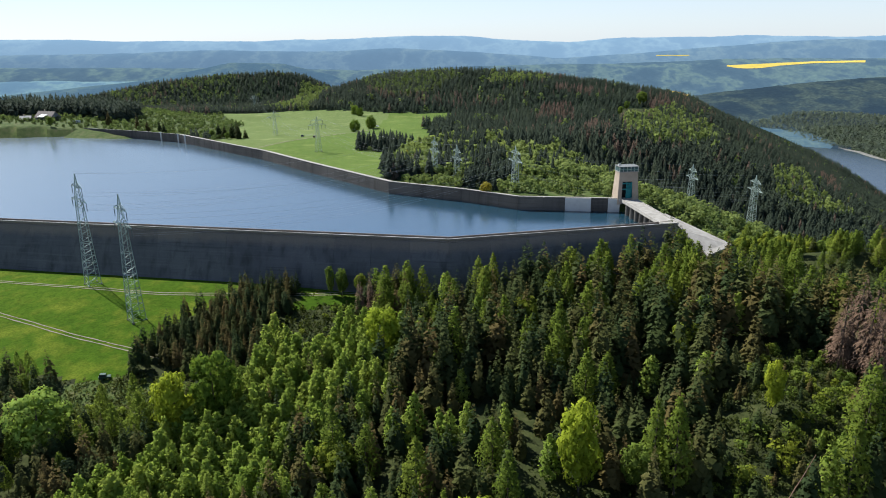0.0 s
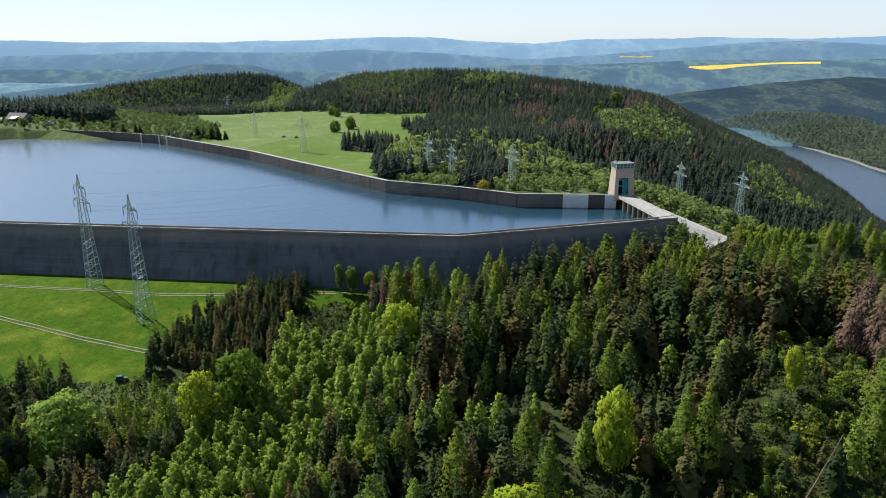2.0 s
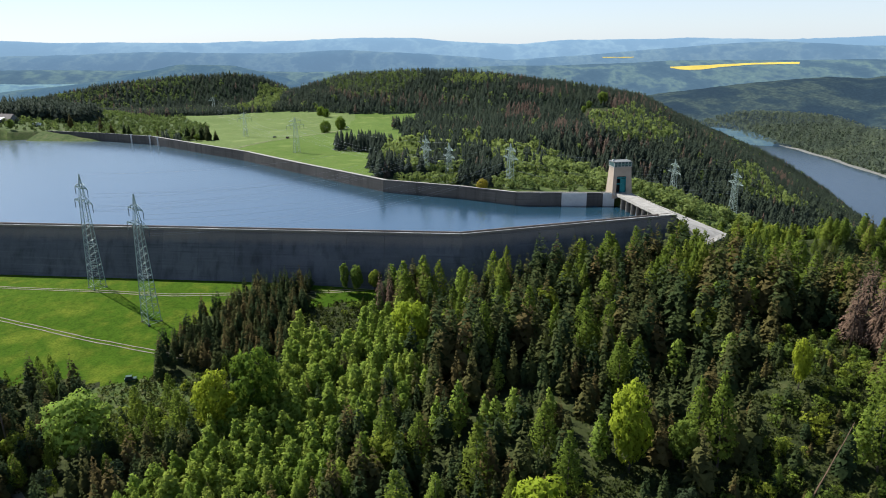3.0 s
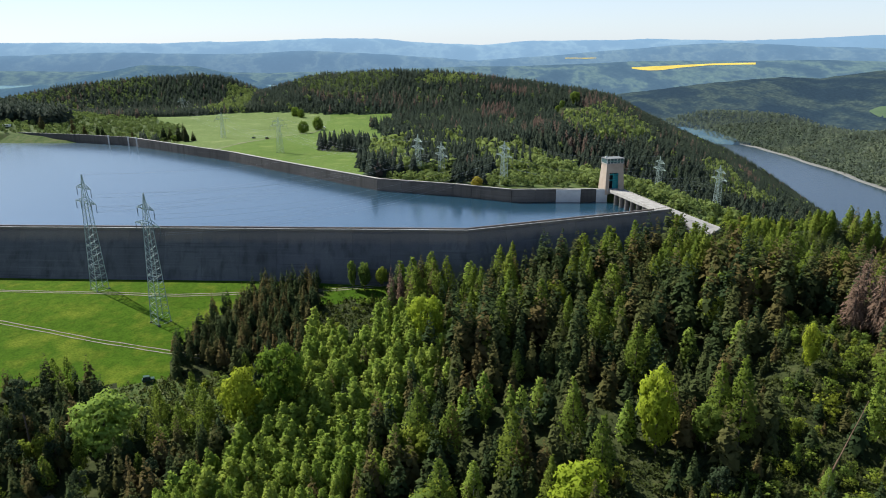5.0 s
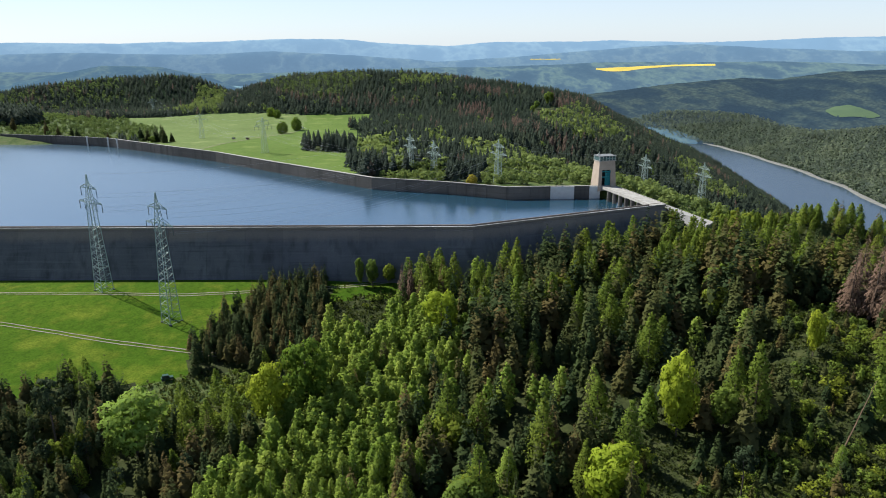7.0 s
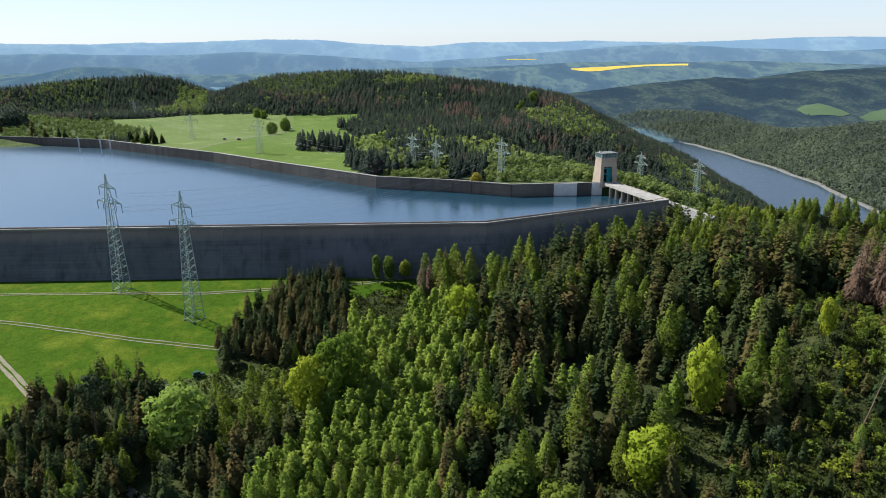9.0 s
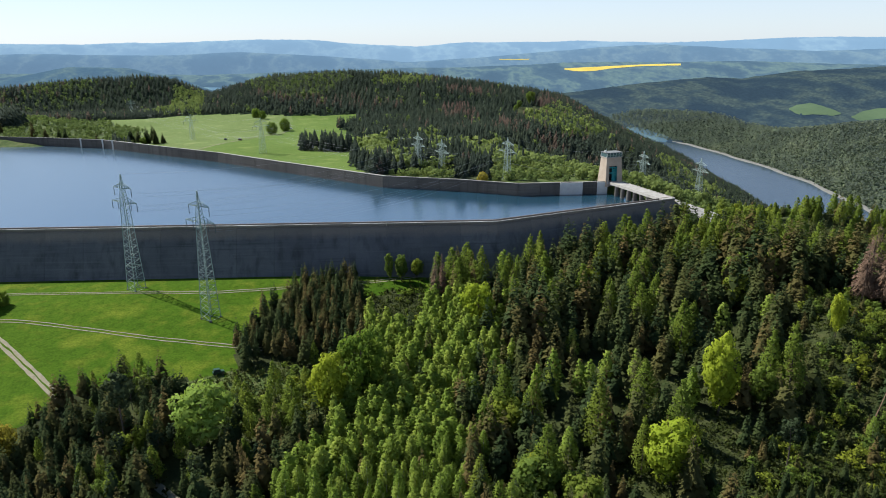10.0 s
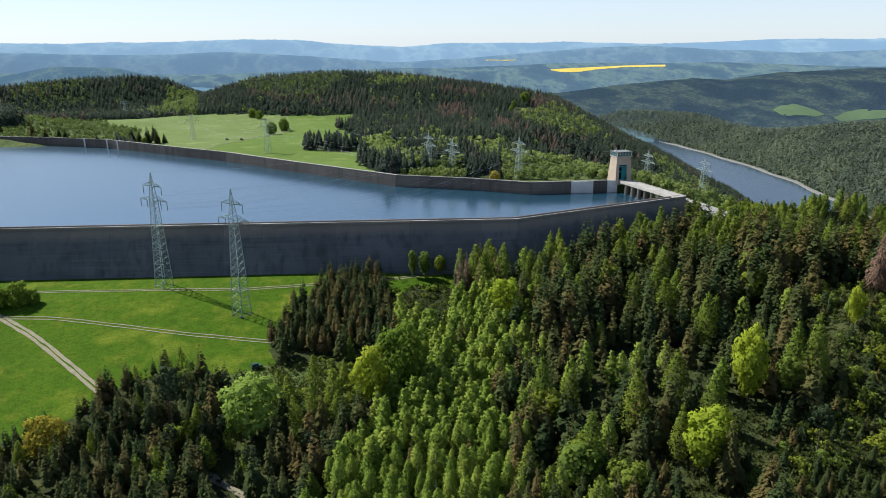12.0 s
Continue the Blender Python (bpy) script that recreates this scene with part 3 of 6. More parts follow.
for s in (-3.25, 3.25):
    v, f = box_data(-2, br_len + 1, s - 0.15, s + 0.15, C - 0.25, C + 0.15)
    part("kerb", mesh_of("kerb", v, f, [CREST]), bridge)
for i in range(7):
    u = 2.0 + i * 4.8
    bm = bmesh.new()
    bmesh.ops.create_cone(bm, cap_ends=True, segments=16, radius1=1.1, radius2=1.0, depth=14, matrix=Matrix.Translation((u, -2.2, C - 1.1 - 7)))
    me = bpy.data.meshes.new("pier")
    bm.to_mesh(me)
    bm.free()
    me.materials.append(CONCRETE_IN)
    part("pier", me, bridge, "dark stained concrete pier")
SLATEGREY = mat_plain("grey_roofing_felt", [(0.3, (0.12, 0.125, 0.12)), (0.7, (0.19, 0.195, 0.19))], 0.6, 0.9)
TEAL = mat_plain("teal_painted_steel", [(0.3, (0.015, 0.14, 0.15)), (0.7, (0.03, 0.22, 0.23))], 1.0, 0.5, 0.1, 0)
PLASTER = mat_plain("sandy_plaster", [(0.3, (0.30, 0.235, 0.175)), (0.7, (0.41, 0.33, 0.25))], 0.35, 0.9)
INSIDE_SHADE = mat_plain("inside_shade", [(0.3, (0.012, 0.014, 0.015)), (0.7, (0.03, 0.03, 0.03))], 1.0)
GLAZING = mat_plain("grey_glazing", [(0.3, (0.05, 0.085, 0.085)), (0.7, (0.09, 0.14, 0.14))], 1.0, 0.15, 0, 0, 0.6)


def build_tower():
    """Intake tower: battered walls, a tall gate opening towards the bridge, a glazed top gallery and a flat roof."""
    t = tagged(empty("intake_tower", pose(67.2, 294.6, 0, 0, 0, 9)), "sandy plastered intake tower with teal gate and glazed gallery", "tower")
    z0, z1, z2 = C - 2.5, C + 11.2, C + 13.7
    bx, by, tx, ty = 4.75, 3.7, 4.05, 2.6

    def at(z):
        k = (z - z0) / (z1 - z0)
        return bx + (tx - bx) * k, by + (ty - by) * k

    def panel(u0, u1, za, zb, side, thick=0.45):
        v = []
        for z in (za, zb):
            hx, hy = at(z)
            for inset in (0, thick):
                for u in (u0, u1):
                    if side == "front":
                        v.append((u * hx, -hy + inset, z))
                    elif side == "back":
                        v.append((u * hx, hy - inset, z))
                    elif side == "left":
                        v.append((-hx + inset, u * (hy - thick), z))
                    else:
                        v.append((hx - inset, u * (hy - thick), z))
        bm = bmesh.new()
        for p in v:
            bm.verts.new(p)
        bmesh.ops.convex_hull(bm, input=bm.verts)
        bmesh.ops.recalc_face_normals(bm, faces=bm.faces)
        me = bpy.data.meshes.new("wall_panel")
        bm.to_mesh(me)
        bm.free()
        me.materials.append(PLASTER)
        part("wall_panel", me, t)

    panel(-1, 1, z0, z1, "left")
    panel(-1, 1, z0, z1, "right")
    panel(-1, 1, z0, z1, "back")
    panel(-1, -0.62, z0, z1, "front")
    panel(0.42, 1, z0, z1, "front")
    panel(-0.62, 0.42, C + 7.2, z1, "front")
    # near-black sheet standing in for the unlit interior behind the opening
    v, f = box_data(-3.6, 3.6, -0.6, 0, z0, z1 - 0.4)
    part("inner_wall", mesh_of("inner_wall", v, f, [INSIDE_SHADE]), t)
    v, f = box_data(-4.2, 4.2, -3.1, 3.1, z0, C - 0.2)
    part("floor_slab", mesh_of("floor_slab", v, f, [CREST]), t)
    # gate frame and hoist
    hx, hy = at(C + 3)
    for u in (-2.75, -0.6, 1.7):
        v, f = box_data(u - 0.18, u + 0.18, -hy + 0.5, -hy + 0.85, C - 0.2, C + 7.0)
        part("gate_post", mesh_of("gate_post", v, f, [TEAL]), t, "teal painted steel post")
    for z in (C + 6.2, C + 3.6):
        v, f = box_data(-2.8, 1.9, -hy + 0.45, -hy + 0.8, z, z + 0.5)
        part("gate_beam", mesh_of("gate_beam", v, f, [TEAL]), t, "teal painted steel beam")
    v, f = box_data(-0.4, 1.6, -hy + 0.95, -hy + 1.2, C - 0.2, C + 5.8)
    part("gate_leaf", mesh_of("gate_leaf", v, f, [TEAL]), t, "teal painted steel gate")
    # gallery
    v, f = box_data(-tx - 0.25, tx + 0.25, -ty - 0.25, ty + 0.25, z1, z1 + 0.35)
    part("gallery_floor", mesh_of("gallery_floor", v, f, [CREST]), t)
    for sx in (-1, 1):
        v, f = box_data(sx * tx - 0.08, sx * tx + 0.08, -ty, ty, z1 + 0.35, z2 - 0.35)
        part("side_glazing", mesh_of("side_glazing", v, f, [GLAZING]), t, "grey glazing")
    for sy in (-1, 1):
        v, f = box_data(-tx + 0.1, tx - 0.1, sy * ty - 0.08, sy * ty + 0.08, z1 + 0.35, z2 - 0.35)
        part("glazing", mesh_of("glazing", v, f, [GLAZING]), t, "grey glazing")
        for i in range(6):
            u = -tx + 2 * tx * i / 5
            v, f = box_data(u - 0.1, u + 0.1, sy * (ty + 0.12) - 0.1, sy * (ty + 0.12) + 0.1, z1 + 0.35, z2 - 0.3)
            part("mullion", mesh_of("mullion", v, f, [PALE]), t)
    v, f = box_data(-tx - 0.3, tx + 0.3, -ty - 0.3, ty + 0.3, z2 - 0.22, z2)
    part("roof_slab", mesh_of("roof_slab", v, f, [SLATEGREY]), t, "flat grey roof slab")
    for sy in (-1, 1):
        v, f = box_data(-tx + 0.1, tx - 0.1, sy * (ty + 0.27) - 0.06, sy * (ty + 0.27) + 0.06, z1 + 1.1, z1 + 1.35)
        part("transom", mesh_of("transom", v, f, [GREENSTEEL]), t, "green painted rail across the gallery")
    for u in (-2.6, 2.9):
        v, f = [], []
        bar_data((u, 0.6, z2), (u, 0.6, z2 + 1.7), 0.10, v, f)
        part("antenna", mesh_of("antenna", v, f, [STEEL]), t, "thin roof antenna")
    v, f = box_data(-tx + 0.2, -tx + 0.9, -0.5, 0.3, z2, z2 + 0.8)
    part("roof_vent", mesh_of("roof_vent", v, f, [PALE]), t)


build_tower()


def slab_between(name, quad, thick, mat, parent, label=""):
    v = [tuple(p) for p in quad] + [(x, y, z - thick) for x, y, z in quad]
    f = [(0, 1, 2, 3), (7, 6, 5, 4)] + [(i, i + 4, (i + 1) % 4 + 4, (i + 1) % 4) for i in range(4)]
    me = mesh_of(name, v, f, [mat])
    bm = bmesh.new()
    bm.from_mesh(me)
    bmesh.ops.recalc_face_normals(bm, faces=bm.faces)
    bm.to_mesh(me)
    bm.free()
    return part(name, me, parent, label)


WHITEROOF = mat_plain("pale_roofing", [(0.3, (0.33, 0.305, 0.27)), (0.7, (0.45, 0.42, 0.38))], 0.25, 0.8)
gate_house = tagged(empty("gatehouse"), "low sloping gatehouse with pale flat roof beside the dam", "gatehouse")
ROOF = [(78.6, 272.0, 30.7), (97.3, 246.5, 25.2), (84.8, 236.0, 24.3), (78.6, 251.0, 30.6)]
slab_between("roof", ROOF, 0.5, CREST, gate_house, "pale sloping concrete roof")
mid = Vector((86, 246, 0))
inner = [tuple(Vector(p) + (mid - Vector((p[0], p[1], 0))).normalized() * 0.6 - Vector((0, 0, 0.5))) for p in ROOF]
slab_between("body", inner, 15.0, CONCRETE, gate_house)


# ---- pylons and their lines ----
def build_pylon(name, x, y, base, top, turn, foot=5.6, thick=1.0, label=""):
    h = top - base
    p = tagged(empty(name, pose(x, y, base, 0, 0, turn)), label or "tall galvanised steel lattice pylon with two crossarms", "pylon", "power line pylons")

    def half(z):
        k = z / h
        return foot / 2 * (1 - k / 0.78) + 0.85 * k / 0.78 if k < 0.78 else 0.85 * (1 - (k - 0.78) / 0.22) + 0.06

    bend = 0.78 * h
    for sx in (-1, 1):
        for sy in (-1, 1):
            v, f = [], []
            bar_data((sx * half(-1), sy * half(-1), -1), (sx * half(bend), sy * half(bend), bend), 0.17 * thick, v, f)
            bar_data((sx * half(bend), sy * half(bend), bend), (sx * half(h), sy * half(h), h), 0.12 * thick, v, f)
            part("leg", mesh_of("leg", v, f, [STEEL]), p)
            v, f = box_data(sx * half(0) - 0.32, sx * half(0) + 0.32, sy * half(0) - 0.32, sy * half(0) + 0.32, -1.0, 0.22)
            part("footing", mesh_of("footing", v, f, [CONCRETE]), p, "concrete footing")
    levels, z = [0.0], 0.0
    while z < h * 0.97:
        z = min(h, z + max(1.2, half(z) * 0.72))
        levels.append(z)
    for face in range(4):
        v, f = [], []
        q = Matrix.Rotation(face * math.pi / 2, 4, "Z")
        for i, (a, b) in enumerate(zip(levels, levels[1:])):
            ha, hb = half(a), half(b)
            s = 1 if face % 2 == 0 or i % 2 == 0 else -1
            bar_data(q @ Vector((s * ha, -ha, a)), q @ Vector((-s * hb, -hb, b)), 0.10 * thick, v, f)
            if i % 6 == 0:
                bar_data(q @ Vector((-ha, -ha, a)), q @ Vector((ha, -ha, a)), 0.08 * thick, v, f)
        part("bracing", mesh_of("bracing", v, f, [STEEL]), p)
    for z, reach, hangs in ((0.885 * h, 4.6, (4.5,)), (0.765 * h, 6.6, (6.5, 3.4))):
        v, f = [], []
        w = half(z)
        for s in (-1, 1):
            for e in (-1, 1):
                bar_data((s * w, e * w, z), (s * reach, 0, z), 0.15 * thick, v, f)
                bar_data((s * w, e * w, z + 1.5), (s * reach, 0, z + 0.1), 0.12 * thick, v, f)
                for k in (0.33, 0.66):
                    bar_data((s * (w + (reach - w) * k), e * w * (1 - k), z), (s * (w + (reach - w) * k), e * w * (1 - k), z + 1.5 * (1 - k)), 0.09 * thick, v, f)
            for k in (0.2, 0.5, 0.75):
                bar_data((s * (w + (reach - w) * k), -w * (1 - k), z), (s * (w + (reach - w) * k), w * (1 - k), z), 0.09 * thick, v, f)
        arm = part("crossarm", mesh_of("crossarm", v, f, [STEEL]), p)
        for hang in hangs:
            for s in (-1, 1):
                bm = bmesh.new()
                bmesh.ops.create_cone(bm, cap_ends=True, segments=6, radius1=0.09, radius2=0.09, depth=2.9, matrix=Matrix.Translation((s * hang, 0, z - 1.45)))
                for q in range(7):
                    bmesh.ops.create_cone(bm, cap_ends=True, segments=8, radius1=0.17, radius2=0.08, depth=0.16, matrix=Matrix.Translation((s * hang, 0, z - 0.4 - q * 0.36)))
                me = bpy.data.meshes.new("insulator")
                bm.to_mesh(me)
                bm.free()
                me.materials.append(GLASSY)
                part("insulator", me, arm, "dark hanging insulator string")
    return p


ARM_TURN = {"a": 140.0, "b": 115.0, "c": 99.0, "d": 35.0}
PYLONS = {
    "a1": (-137.6, 229.6, 55.6), "a2": (-109.3, 204.4, 53.9),
    "b1": (-19.0, 349.6, 51.0), "b2": (-7.3, 342.7, 48.0), "b3": (20.4, 312.5, 52.0),
    "c1": (113.7, 353.1, 36.0), "c2": (137.0, 330.8, 34.5),
    "d1": (-110.5, 482.4, 47.2), "d2": (-178.8, 610.0, 38.8), "d3": (-320.7, 995.4, 23.8),
}
for key, (x, y, top) in PYLONS.items():
    base = height1(x, y)
    if key[0] in "b":
        base = top - 30.0
    if key[0] in "c":
        base = min(base, top - 30.0)
    if key[0] == "d":
        base = min(base, top - 24)
    build_pylon("pylon", x, y, base, top, ARM_TURN[key[0]], 4.3 if key[0] == "a" else 3.8, {"a": 1.0, "d": 0.85}.get(key[0], 0.95))


def cable(ax, ay, az, bx, by, bz, sag):
    cu = bpy.data.curves.new("cable", "CURVE")
    cu.dimensions, cu.bevel_depth, cu.bevel_resolution = "3D", 0.022, 0
    sp = cu.splines.new("POLY")
    n = 24
    sp.points.add(n)
    for i in range(n + 1):
        k = i / n
        sp.points[i].co = (ax + (bx - ax) * k, ay + (by - ay) * k, az + (bz - az) * k - 4 * sag * k * (1 - k), 1)
    cu.materials.append(CABLE)
    tagged(new("power_cable", cu), "thin dark overhead power cable between pylons", "cable", "power cables")


def string_line(a, b, sag):
    """An earth wire and six conductors from one pylon to another."""
    (ax, ay, at), (bx, by, bt) = PYLONS[a], PYLONS[b]
    ta, tb = radians(ARM_TURN[a[0]]), radians(ARM_TURN[b[0]])
    cable(ax, ay, at, bx, by, bt, sag * 0.8)
    for drop, reach in ((0.115, 4.5), (0.235, 6.5), (0.235, 3.4)):
        for s in (-1, 1):
            r = s * reach
            cable(ax + r * math.cos(ta), ay + r * math.sin(ta), at - drop * 40 - 2.9, bx + r * math.cos(tb), by + r * math.sin(tb), bt - drop * 32 - 2.9, sag)


string_line("a1", "b1", 6)
string_line("a2", "b3", 6)
string_line("b1", "c1", 5)
string_line("b3", "c2", 5)
string_line("b2", "d1", 5)
string_line("d1", "d2", 5)
string_line("d2", "d3", 5)


# ---- tracks across the meadow ----
def track(name, line, ruts, label, lift=0.09):
    t = tagged(empty(name), label, "track", kind="structure")
    pts = [Vector((*p, 0)) for p in line]
    dense = []
    for a, b in zip(pts, pts[1:]):
        n = max(2, int((b - a).length / 2))
        dense += [a.lerp(b, i / n) for i in range(n)]
    dense.append(pts[-1])
    for _ in range(6):
        dense = [dense[0]] + [(a + b * 2 + c) / 4 for a, b, c in zip(dense, dense[1:], dense[2:])] + [dense[-1]]
    for off, width in ruts:
        v, f = [], []
        for i, p in enumerate(dense):
            d = (dense[min(i + 1, len(dense) - 1)] - dense[max(i - 1, 0)]).normalized()
            nrm = Vector((-d.y, d.x, 0))
            jig = 0.06 * math.sin(i * 0.9 + off) + 0.04 * math.sin(i * 2.1)
            w = width * (1 + 0.25 * math.sin(i * 1.3 + off * 3) * math.sin(i * 0.37))
            for s in (-0.5, 0.5):
                q = p + nrm * (off + jig + s * w)
                v.append((q.x, q.y, height1(q.x, q.y) + lift))
            if i:
                k = 2 * i
                f.append((k - 2, k, k + 1, k - 1))
        me = mesh_of("rut", v, f, [GRAVEL])
        part("rut", me, t)


track("track_upper", [(-330, 250), (-230, 238), (-174, 231.5), (-153, 228), (-133, 225), (-110, 222), (-90, 222.4), (-54, 223.6), (-37.5, 226), (-15, 231)], [(-0.7, 0.45), (0.7, 0.45)], "worn gravel track along the dam foot")
track("track_lower", [(-330, 226), (-230, 217), (-185, 212.4), (-167.5, 209.5), (-140.5, 199.6), (-127, 194.3), (-113.4, 190), (-97, 184.7), (-88, 182)], [(-0.75, 0.4), (0.75, 0.4)], "two worn wheel ruts across the meadow")
track("track_side", [(-200, 222), (-185, 213), (-170.2, 198.2), (-157.5, 182.8), (-146.4, 169.2), (-143, 165)], [(-0.75, 1.05), (0.75, 1.05)], "pale gravel farm track with grassy middle")

track("track_forest", [(-113, 130), (-108, 124.5), (-103, 121), (-97, 116)], [(0.0, 1.9)], "pale gravel forest track between dark spruces")
track("track_pasture", [(-168, 500), (-157.7, 532), (-147, 557), (-137.6, 577), (-127.9, 605), (-114, 640), (-104, 667), (-99, 690)], [(-0.9, 0.7), (0.9, 0.7)], "farm track across the pasture")


# ---- trees: shapes ----
def leaves_at(centres, size, normals=None, spread=0.4):
    """Small three-cornered leaf sprays at the given places, each turned its own way, and the normal that each is shaded by."""
    n = len(centres)
    a = rng.normal(size=(n, 3))
    if normals is not None:
        a = a * 0.8 + normals
    a /= np.linalg.norm(a, axis=1, keepdims=True)
    b = np.cross(a, rng.normal(size=(n, 3)))
    b /= np.linalg.norm(b, axis=1, keepdims=True)
    c = np.cross(a, b)
    s = size * rng.uniform(1 - spread, 1 + spread, (n, 1))
    k = rng.uniform(0.7, 1.3, (3, n, 1))
    v = np.stack((centres - b * s * k[0] - c * s * 0.6, centres + b * s * k[1] - c * s * 0.5, centres + c * s * k[2]), 1)
    F = np.arange(3 * n).reshape(-1, 3)
    if normals is None:
        return v.reshape(-1, 3), F
    N = normals / (np.linalg.norm(normals, axis=1, keepdims=True) + 1e-9)
    N = N * 0.85 + a * 0.22
    N /= np.linalg.norm(N, axis=1, keepdims=True)
    turned = (np.cross(v[:, 1] - v[:, 0], v[:, 2] - v[:, 0]) * N).sum(1) < 0
    F[turned] = F[turned][:, ::-1]
    return v.reshape(-1, 3), F, np.repeat(N, 3, axis=0)


def crown_spruce(h, radius, count, rng2, bare=0.1, droop=0.45, full=1.0, sprays=3):
    """Slim drooping fronds set all round the stem, each hung with narrow sprays, ragged at the tips."""
    V = []
    for i in range(count):
        k = 1 - math.sqrt(rng2.uniform(0.0004, 1.0)) if i > 10 else rng2.uniform(0.90, 0.995)
        z = h * (bare + (1 - bare) * k)
        length = radius * (1 - k) ** 0.85 * (0.62 + 0.38 * min(1, k * 6)) + 0.16
        a = rng2.uniform(0, 2 * math.pi)
        L = length * rng2.uniform(0.6, 1.18) * (1 + 0.16 * math.sin(3 * a + 11 * k))
        d = np.array((math.cos(a), math.sin(a), 0))
        s = np.array((-d[1], d[0], 0))
        drop = droop * rng2.uniform(0.6, 1.5) - 0.30 * max(0.0, k - 0.45)
        root = np.array((0, 0, z + 0.12 * L)) + d * L * 0.15
        tip = d * L + np.array((0, 0, z - L * drop))
        w = (0.13 * L + 0.12) * full
        mid = root * 0.5 + tip * 0.5 + np.array((0, 0, 0.10 * L))
        V += [mid + s * w, tip, mid - s * w]
        for q in range(sprays - 1):
            u = rng2.uniform(0.25, 0.95)
            side = rng2.choice((-1, 1))
            p = root * (1 - u) + tip * u + np.array((0, 0, 0.10 * L * (1 - u)))
            reach = (0.30 * L * (1 - 0.5 * u) + 0.14) * rng2.uniform(0.6, 1.3)
            e = p + s * side * reach * 0.7 + d * reach * 0.55 - np.array((0, 0, reach * rng2.uniform(0.3, 1.1)))
            V += [p + d * w * 0.8, e, p - d * w * 0.8 - np.array((0, 0, w * 0.5))]
    V = np.array(V)
    return V, np.arange(len(V)).reshape(-1, 3)


def crown_plume(h, base, rx, count, size, rng2, taper=0.8, belly=0.5, tiers=0.0, shoots=14):
    """A soft plume of small leaves, uneven all round, with feathery shoots standing out of it."""
    k = rng2.uniform(0, 1, count * 3)
    prof = np.minimum(1, (k / 0.3 + 0.02)) ** belly * (1 - k) ** taper * (1.25 if taper < 1 else 1.05)
    ok = rng2.uniform(0, 1, count * 3) < prof + 0.12
    k, prof = k[ok][:count], prof[ok][:count]
    n = len(k)
    a = rng2.uniform(0, 2 * math.pi, n)
    p1, p2, p3 = rng2.uniform(0, 6.28, 3)
    lump = 0.12 * np.sin(2 * a + p1 + 7 * k) + 0.10 * np.sin(3 * a - 17 * k + p2) + 0.11 * np.sin(5 * a + 33 * k + p3)
    if tiers:
        lump = lump * 0.7 + tiers * (np.abs((k * 11 + 0.15 * np.sin(a * 3 + p1)) % 1.0 - 0.5) * 2 - 0.5)
    r = rx * prof * (1 + lump) + 0.05
    q = r * (1 - 0.5 * rng2.uniform(0, 1, n) ** 2.2)
    P = np.stack((q * np.cos(a), q * np.sin(a), base + (h - base) * k), 1) + rng2.normal(0, 0.05 * rx, (n, 3))
    N = np.stack((np.cos(a), np.sin(a), 0.25 + 0.75 * k), 1) + rng2.normal(0, 0.17, (n, 3)) + lump[:, None] * np.array((0, 0, 1.2))
    for i in range(shoots):
        kk = rng2.uniform(0.2, 0.97)
        aa = rng2.uniform(0, 6.28)
        rr = rx * min(1, kk / 0.3) ** belly * (1 - kk) ** taper
        m = 7
        u = np.linspace(0.6, 1.32, m)[:, None]
        line = np.array((math.cos(aa) * rr, math.sin(aa) * rr, 0)) * u + np.array((0, 0, base + (h - base) * kk)) + np.array((0, 0, 0.10 * h)) * (u - 0.6)
        P = np.concatenate((P, line + rng2.normal(0, 0.06, (m, 3))))
        N = np.concatenate((N, np.tile((math.cos(aa), math.sin(aa), 0.9), (m, 1))))
    return leaves_at(P, size, N)


def crown_lobes(h, base, rx, lobes, leaves, size, rng2, flat=1.0):
    """A broad crown of many rounded boughs of different size, with dark gaps between them."""
    P, N = [], []
    mid = (h + base) / 2
    for i in range(lobes):
        k = (i + 0.5) / lobes
        zz = 1 - 1.96 * k
        a = i * 2.4 + rng2.uniform(-0.5, 0.5)
        ring = math.sqrt(max(0.0, 1 - zz * zz))
        out = rng2.uniform(0.56, 0.86)
        s = rx * rng2.uniform(0.24, 0.42) * (1.0 if k > 0.12 else 0.85)
        c = np.array((ring * math.cos(a) * rx * out, ring * math.sin(a) * rx * out, mid + zz * (h - base) / 2 * (out + 0.06)))
        m = max(8, int(leaves * (s / (0.33 * rx)) ** 2))
        o = rng2.normal(0, 1, (m, 3))
        o /= np.linalg.norm(o, axis=1, keepdims=True)
        grow = rng2.uniform(0.72, 1.12, (m, 1)) * s * (1 + 0.18 * np.sin(o[:, :1] * 5 + i) * np.sin(o[:, 1:2] * 5 + 2 * i))
        body = o * grow * np.array((1, 1, 0.8 * flat)) + c
        P.append(body)
        N.append(o + (body - np.array((0, 0, mid))) / rx * 0.55 + np.array((0, 0, 0.15)))
    return leaves_at(np.concatenate(P), size, np.concatenate(N))


